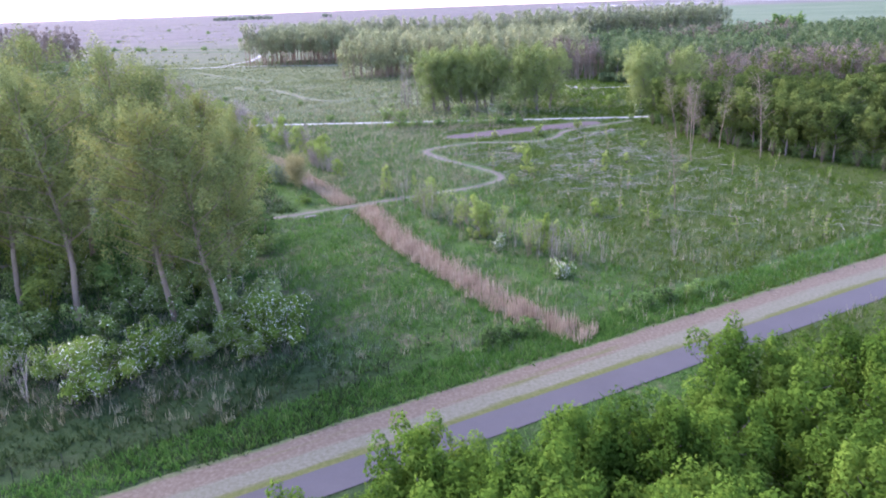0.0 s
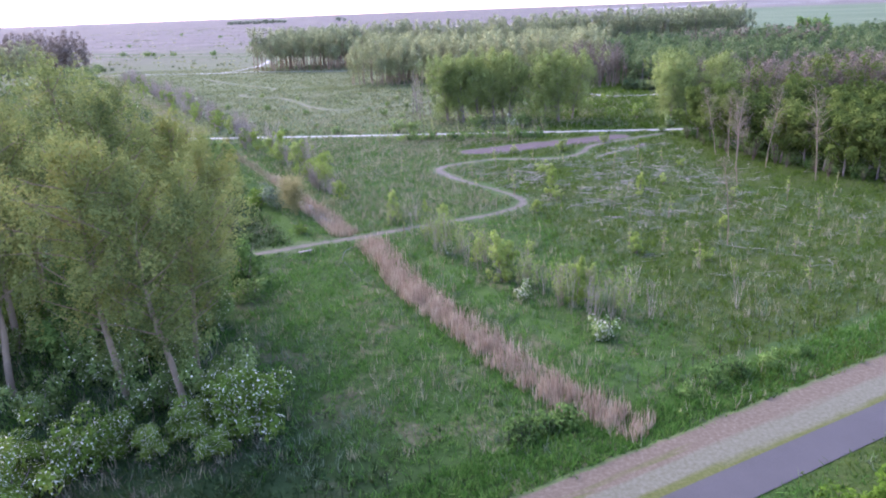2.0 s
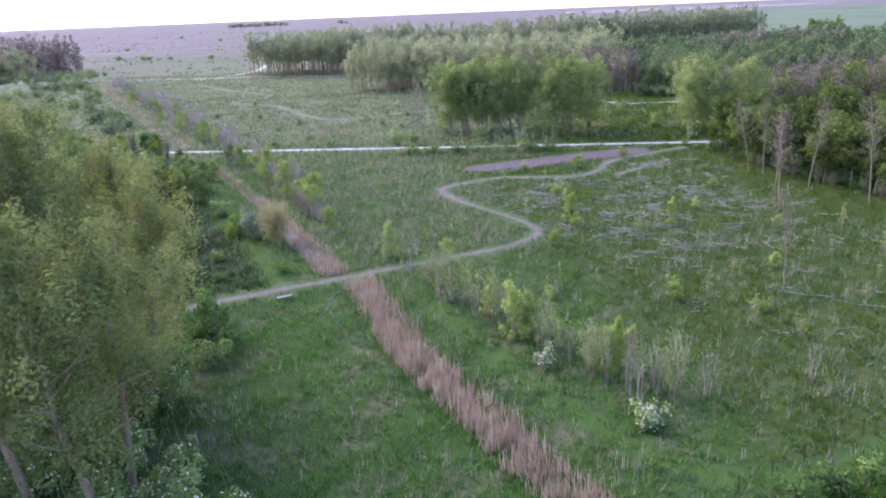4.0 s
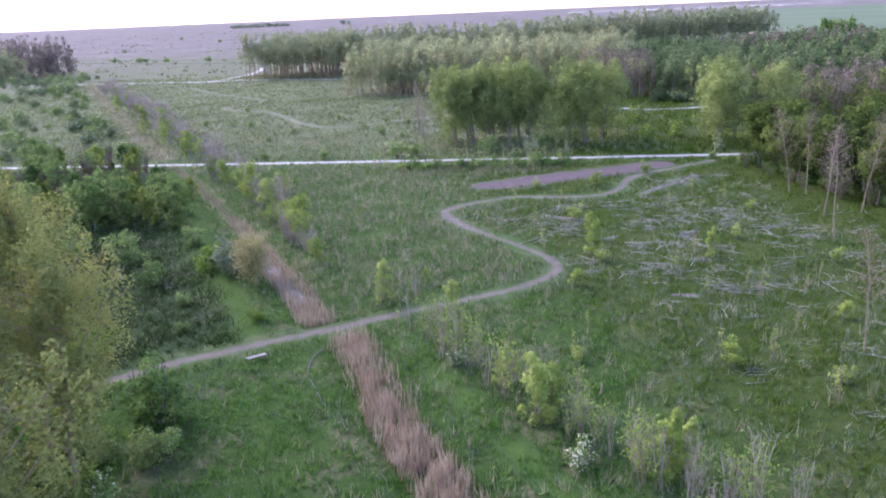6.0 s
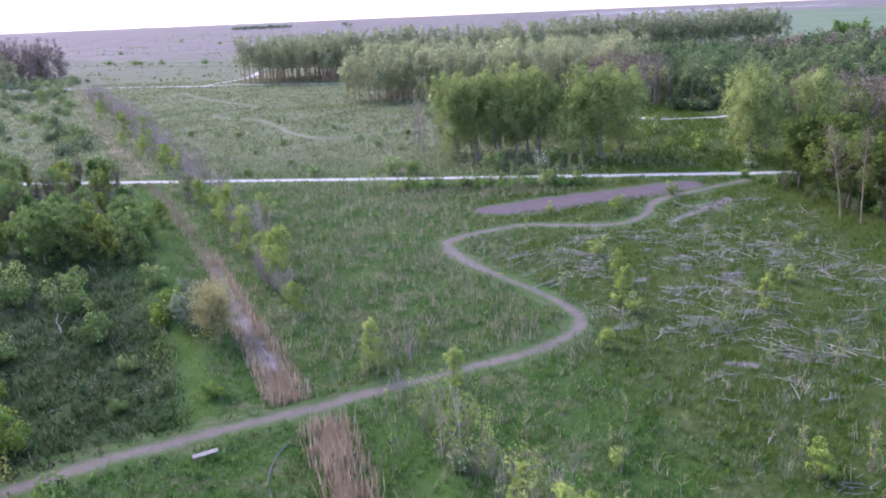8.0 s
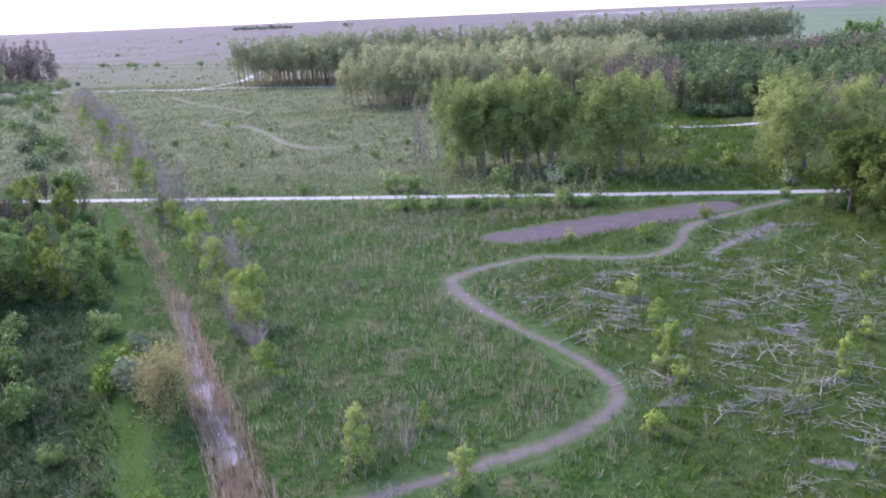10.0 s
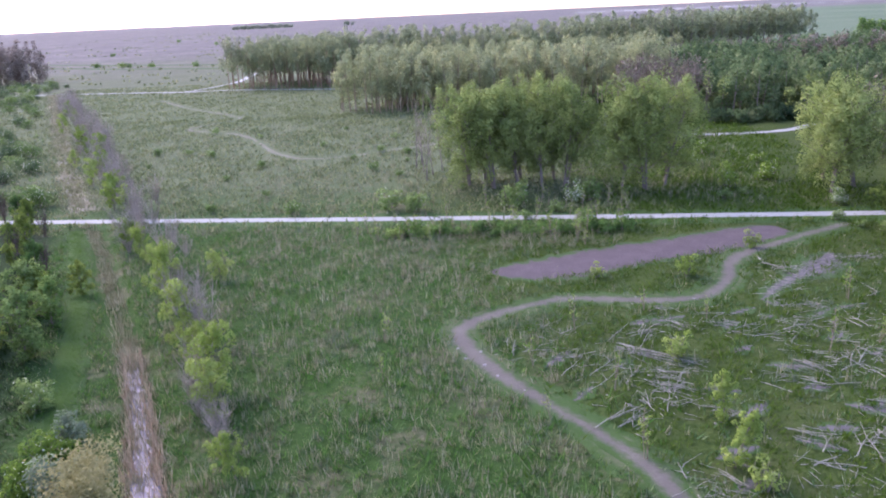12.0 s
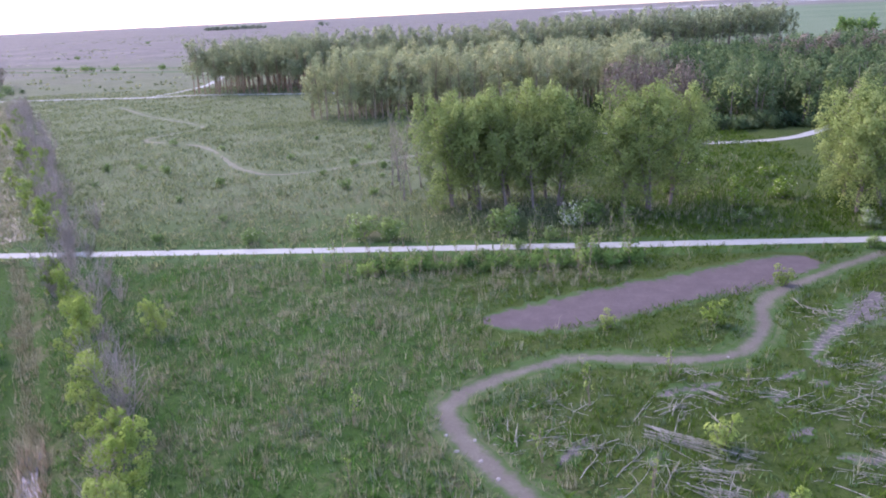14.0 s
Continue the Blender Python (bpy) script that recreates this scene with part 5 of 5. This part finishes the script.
def felled(x, y):
    return seg_distance(np.array([x]), np.array([y]), TRAIL[::3])[0] > 1.6 and x > np.interp(y, (85, 118, 135, 145, 160), (24, 12, 3, 0, 24)) and x < 44 + (168 - y) * 0.55 and seg_distance(np.array([x]), np.array([y]), SOILS[1][0])[0] > 2.2 and seg_distance(np.array([x]), np.array([y]), SOILS[0][0])[0] > 4.5


logs = [fallen_branch("fallen_branch", 400 + i, (1.6, 2.4, 3.2, 4.2, 2.0, 5.0)[i], "weathered grey fallen branch lying in the grass") for i in range(6)]
spots = strew(17, 46, 1, 48, 112, 164, 2.8, felled)
rng = np.random.default_rng(60)
sticks = []
for cx, cy in spots:
    a = rng.uniform(0, 180)
    for _ in range(int(rng.integers(2, 5))):
        sticks.append((cx + rng.normal(0, 1.2), cy + rng.normal(0, 0.9), a + rng.normal(0, 22)))
sticks += [(x, y, rng.uniform(0, 180)) for x, y in strew(18, 60, 4, 66, 86, 162, 1.5, felled)]
for i, (x, y, a) in enumerate(sticks):
    m = pose(x, y, float(height(x, y)) + rng.uniform(-0.03, 0.10), 0, rng.normal(0, 2), a)
    if i < 6:
        logs[i].matrix_basis = m
    else:
        copy_thing(logs[int(rng.integers(0, 6))], m)
chips = np.array([(x + rng.normal(0, 1.6), y + rng.normal(0, 1.4)) for x, y in spots for _ in range(22)])
wide_spots = strew(20, 46, 10, 66, 82, 150, 2.6, felled)
chips = np.vstack((chips, [(x + rng.normal(0, 1.1), y + rng.normal(0, 0.6)) for x, y in wide_spots for _ in range(15)], along(rng, MUD_LINE, 110, 2.0)))


def litter_sticks(name, pts, label):
    rng = np.random.default_rng(61)
    pieces = []
    for x, y in pts:
        a, l = rng.normal(-0.35, 0.75), rng.uniform(0.4, 1.7)
        p, r = limb(rng, (x, y, float(height(x, y)) + 0.06), (math.cos(a), math.sin(a), 0.08), l, 0.028, 0.010, 0.1, 0, 3)
        pieces.append(tube(p, r, 3))
    return tagged(new(name, mesh_of(name, *join(pieces), M_DEADWOOD)), label, "brushwood", kind="stuff")


litter_sticks("brushwood", chips, "scattered pale brushwood and twigs on the felled ground")
litter_sticks("brushwood", np.array(strew(19, 120, -60, -24, 98, 135, 0.6, west)), "grey dead twigs in the western clearing")


def brush_pile(seed, long, wide, count, label):
    """Long poles lying side by side, each a part of the pile."""
    rng = np.random.default_rng(seed)
    root = tagged(new("brush_pile"), label, "brush pile", "piles of felled poles")
    for i in range(count):
        l = long * rng.uniform(0.45, 1.0)
        y0, z0 = rng.normal(0, wide / 2.5), 0.05 + 0.05 * rng.integers(0, 4)
        p, rr = limb(rng, (rng.uniform(-0.5, 0.5) * (long - l) - l / 2, y0, z0), (1, rng.normal(0, 0.10), rng.normal(0.0, 0.02)), l, rng.uniform(0.022, 0.042), 0.012, 0.05, -0.01, 5)
        p[:, 2] = np.maximum(p[:, 2], 0.03)
        part("pole", mesh_of("pole", *tube(p, rr, 4), M_DEADWOOD, True), root)
    return root


lab = "loose pile of weathered grey poles lying in grass"
piles = [brush_pile(420, 8.2, 1.3, 24, "long brushy pile of brown-grey poles"), brush_pile(421, 4.6, 0.8, 12, lab), brush_pile(422, 3.2, 1.6, 10, lab)]
for k, x, y, a in ((0, 12.7, 138.6, -34), (1, 12.4, 133.4, -27), (2, 24.0, 136.2, -45)):
    piles[k].matrix_basis = pose(x, y, float(height(x, y)), 0, 0, a)
for k, x, y, a in ((1, 20.6, 119.0, -24), (1, 21.8, 117.0, 35), (2, 15.8, 144.6, -50), (2, 27.0, 130.0, -20), (1, 29.0, 125.0, -15), (2, 33.0, 133.0, 10), (1, 36.0, 141.0, -38), (2, 19.6, 126.4, -30), (1, 26.5, 111.5, -8), (2, 34.5, 118.0, 20), (2, 8.6, 128.6, 40), (1, 41.5, 128.0, -20)):
    copy_thing(piles[k], pose(x, y, float(height(x, y)), 0, 0, a))


# pale stones on the footpath and a leaning dead log in the clearing
def stone(name, seed, size, label):
    rng = np.random.default_rng(seed)
    bm = bmesh.new()
    bmesh.ops.create_icosphere(bm, subdivisions=2, radius=0.5)
    for v in bm.verts:
        v.co *= 1 + 0.22 * noise.noise(v.co * 2.3 + Vector((seed, 0, 0)))
        v.co = Vector((v.co.x * size * 1.3, v.co.y * size, max(v.co.z, -0.25) * size * 0.6))
    me = bpy.data.meshes.new(name)
    bm.to_mesh(me)
    bm.free()
    me.materials.append(M_STONE)
    return tagged(new(name, me), label, "stone", "pale stones")


rocks = [stone("stone", 3 + i, 0.42, "pale worn stone lying beside the footpath") for i in range(3)]
plant(rocks, [(-4.7, 142.6), (-4.3, 141.2), (-3.6, 139.2), (-2.3, 140.4), (-2.0, 138.0), (1.0, 133.6), (-1.0, 136.0), (14.0, 128.4), (8.6, 131.0), (7.2, 132.4), (13.6, 151.8), (19.2, 151.0), (10.6, 134.8), (17.0, 126.4)], 44, (0.4, 0.85))
for x, y, a, lift in ((-42.2, 121.0, 118, -14), (-43.8, 101.5, 20, -6), (-50.0, 108.0, 15, -4), (-41.0, 103.8, 35, -5)):
    copy_thing(logs[3], pose(x, y, float(height(x, y)) + 0.25, 0, lift, a) @ Matrix.Diagonal((0.8, 2.0, 2.0, 1)))


# ---------------------------------------------------------------- built things
def box(bm, size, at, bevel=0.0):
    r = bmesh.ops.create_cube(bm, size=1, matrix=Matrix.Translation(at) @ Matrix.Diagonal((*size, 1)))
    if bevel:
        e = list({e for v in r["verts"] for e in v.link_edges})
        bmesh.ops.bevel(bm, geom=e, offset=bevel, segments=2, affect="EDGES")


def bm_part(name, bm, material, parent, label=""):
    me = bpy.data.meshes.new(name)
    bm.to_mesh(me)
    bm.free()
    me.materials.append(material)
    return part(name, me, parent, label)


bench = tagged(new("park_bench"), "pale weathered plank bench facing the footpath", "bench")
for y in (-0.16, 0.0, 0.16):
    bm = bmesh.new()
    box(bm, (1.7, 0.14, 0.05), (0, y, 0.455), 0.008)
    bm_part("seat_plank", bm, M_BENCH, bench)
for x in (-0.6, 0.6):
    for y in (-0.15, 0.15):
        bm = bmesh.new()
        box(bm, (0.09, 0.09, 0.43), (x, y, 0.205), 0.008)
        bm_part("leg", bm, M_BARK, bench, "dark timber leg")
    bm = bmesh.new()
    box(bm, (0.07, 0.44, 0.05), (x * 0.85, 0, 0.402), 0.006)
    bm_part("crossbar", bm, M_BARK, bench)
bench.matrix_basis = pose(-19.75, 98.35, float(height(-19.75, 98.35)), 0, 0, 30)

fence = tagged(new("wire_fence"), "low wire fence on dark steel posts in tall grass", "fence")
bm = bmesh.new()
box(bm, (0.05, 0.012, 1.45), (0, 0, 0.60))
box(bm, (0.012, 0.045, 1.45), (0, -0.02, 0.60))
post_mesh = bpy.data.meshes.new("post")
bm.to_mesh(post_mesh)
bm.free()
post_mesh.materials.append(M_POST)
stations = []
for i in range(34):
    x = -34 + 2.75 * i * 0.95
    y = path_line(x) + 10.4 + (2.0 if x > 4 else 0.0) * min(1, (x - 4) / 10 if x > 4 else 0)
    z = float(height(x, y))
    stations.append((x, y, z))
    p = part("post", post_mesh, fence)
    p.matrix_basis = pose(x, y, z, rng.normal(0, 2), rng.normal(0, 2), rng.uniform(0, 40))
for up in (0.45, 0.85, 1.2):
    pts = []
    for (ax, ay, az), (bx, by, bz) in zip(stations[:-1], stations[1:]):
        pts += [(ax, ay, az + up), ((ax + bx) / 2, (ay + by) / 2, (az + bz) / 2 + up - 0.03)]
    V, F = tube(np.array(pts), np.full(len(pts), 0.004), 3)
    part("wire", mesh_of("wire", V, F, M_WIRE), fence, "thin rusty wire")

hose_line = smooth_line([(-12.4, 90.4), (-13.4, 92.6), (-14.6, 95.4), (-14.8, 98.0), (-14.2, 100.6)], 0.4)
V, F = tube(np.column_stack((hose_line, height(hose_line[:, 0], hose_line[:, 1]) + 0.10)), np.full(len(hose_line), 0.038), 6)
tagged(new("drain_hose", mesh_of("drain_hose", V, F, M_HOSE, True)), "blue-grey drain hose lying in the grass", "hose")

marsh_pts = patchy(rng, np.column_stack((rng.uniform(-700, 150, 6000), 430 + 1400 * rng.random(6000) ** 1.6)), 40, 0.9)
blades("marsh_scrub", marsh_pts, (0.6, 1.6), (0.8, 2.4), M_ROUGH, 70, 0.5, 3, 2.0, "low olive scrub scattered over the dry marsh", "scrub")

# dark shrubs along the marsh track and a far shelter belt
dots = [shrub("marsh_shrub", 360, 5.5, 8.0, 260, 0.9, M_ASH, "dark round shrub on the dry marsh", "shrubs on the marsh", 0, 6)]
plant(dots, [(-262, 592), (-238, 582), (-233, 580), (-214, 572), (-180, 562), (-330, 760), (-300, 960), (-190, 700), (-420, 1150), (-210, 900), (-260, 1100)], 62, (0.45, 0.8))
# silver leaf makes the shelter belt faint, as a colour substitute for haze
far_trees("distant_shelter_belt", rows_between((-620, 2050), (-470, 2080), 26, 1, 12) + rows_between((-330, 2060), (-300, 2060), 4, 1, 13), 9.0, 6.0, 0.1, 60, 3.0, M_SILVER, M_PALEBARK, "distant shelter belt of trees on the plain", 63)
far_trees("distant_field_tree", rows_between((270, 622), (290, 606), 4, 2, 14), 9.5, 5.0, 0.1, 160, 1.4, M_ASH, M_BARK, "dark clump of trees at the edge of the green field", 64)
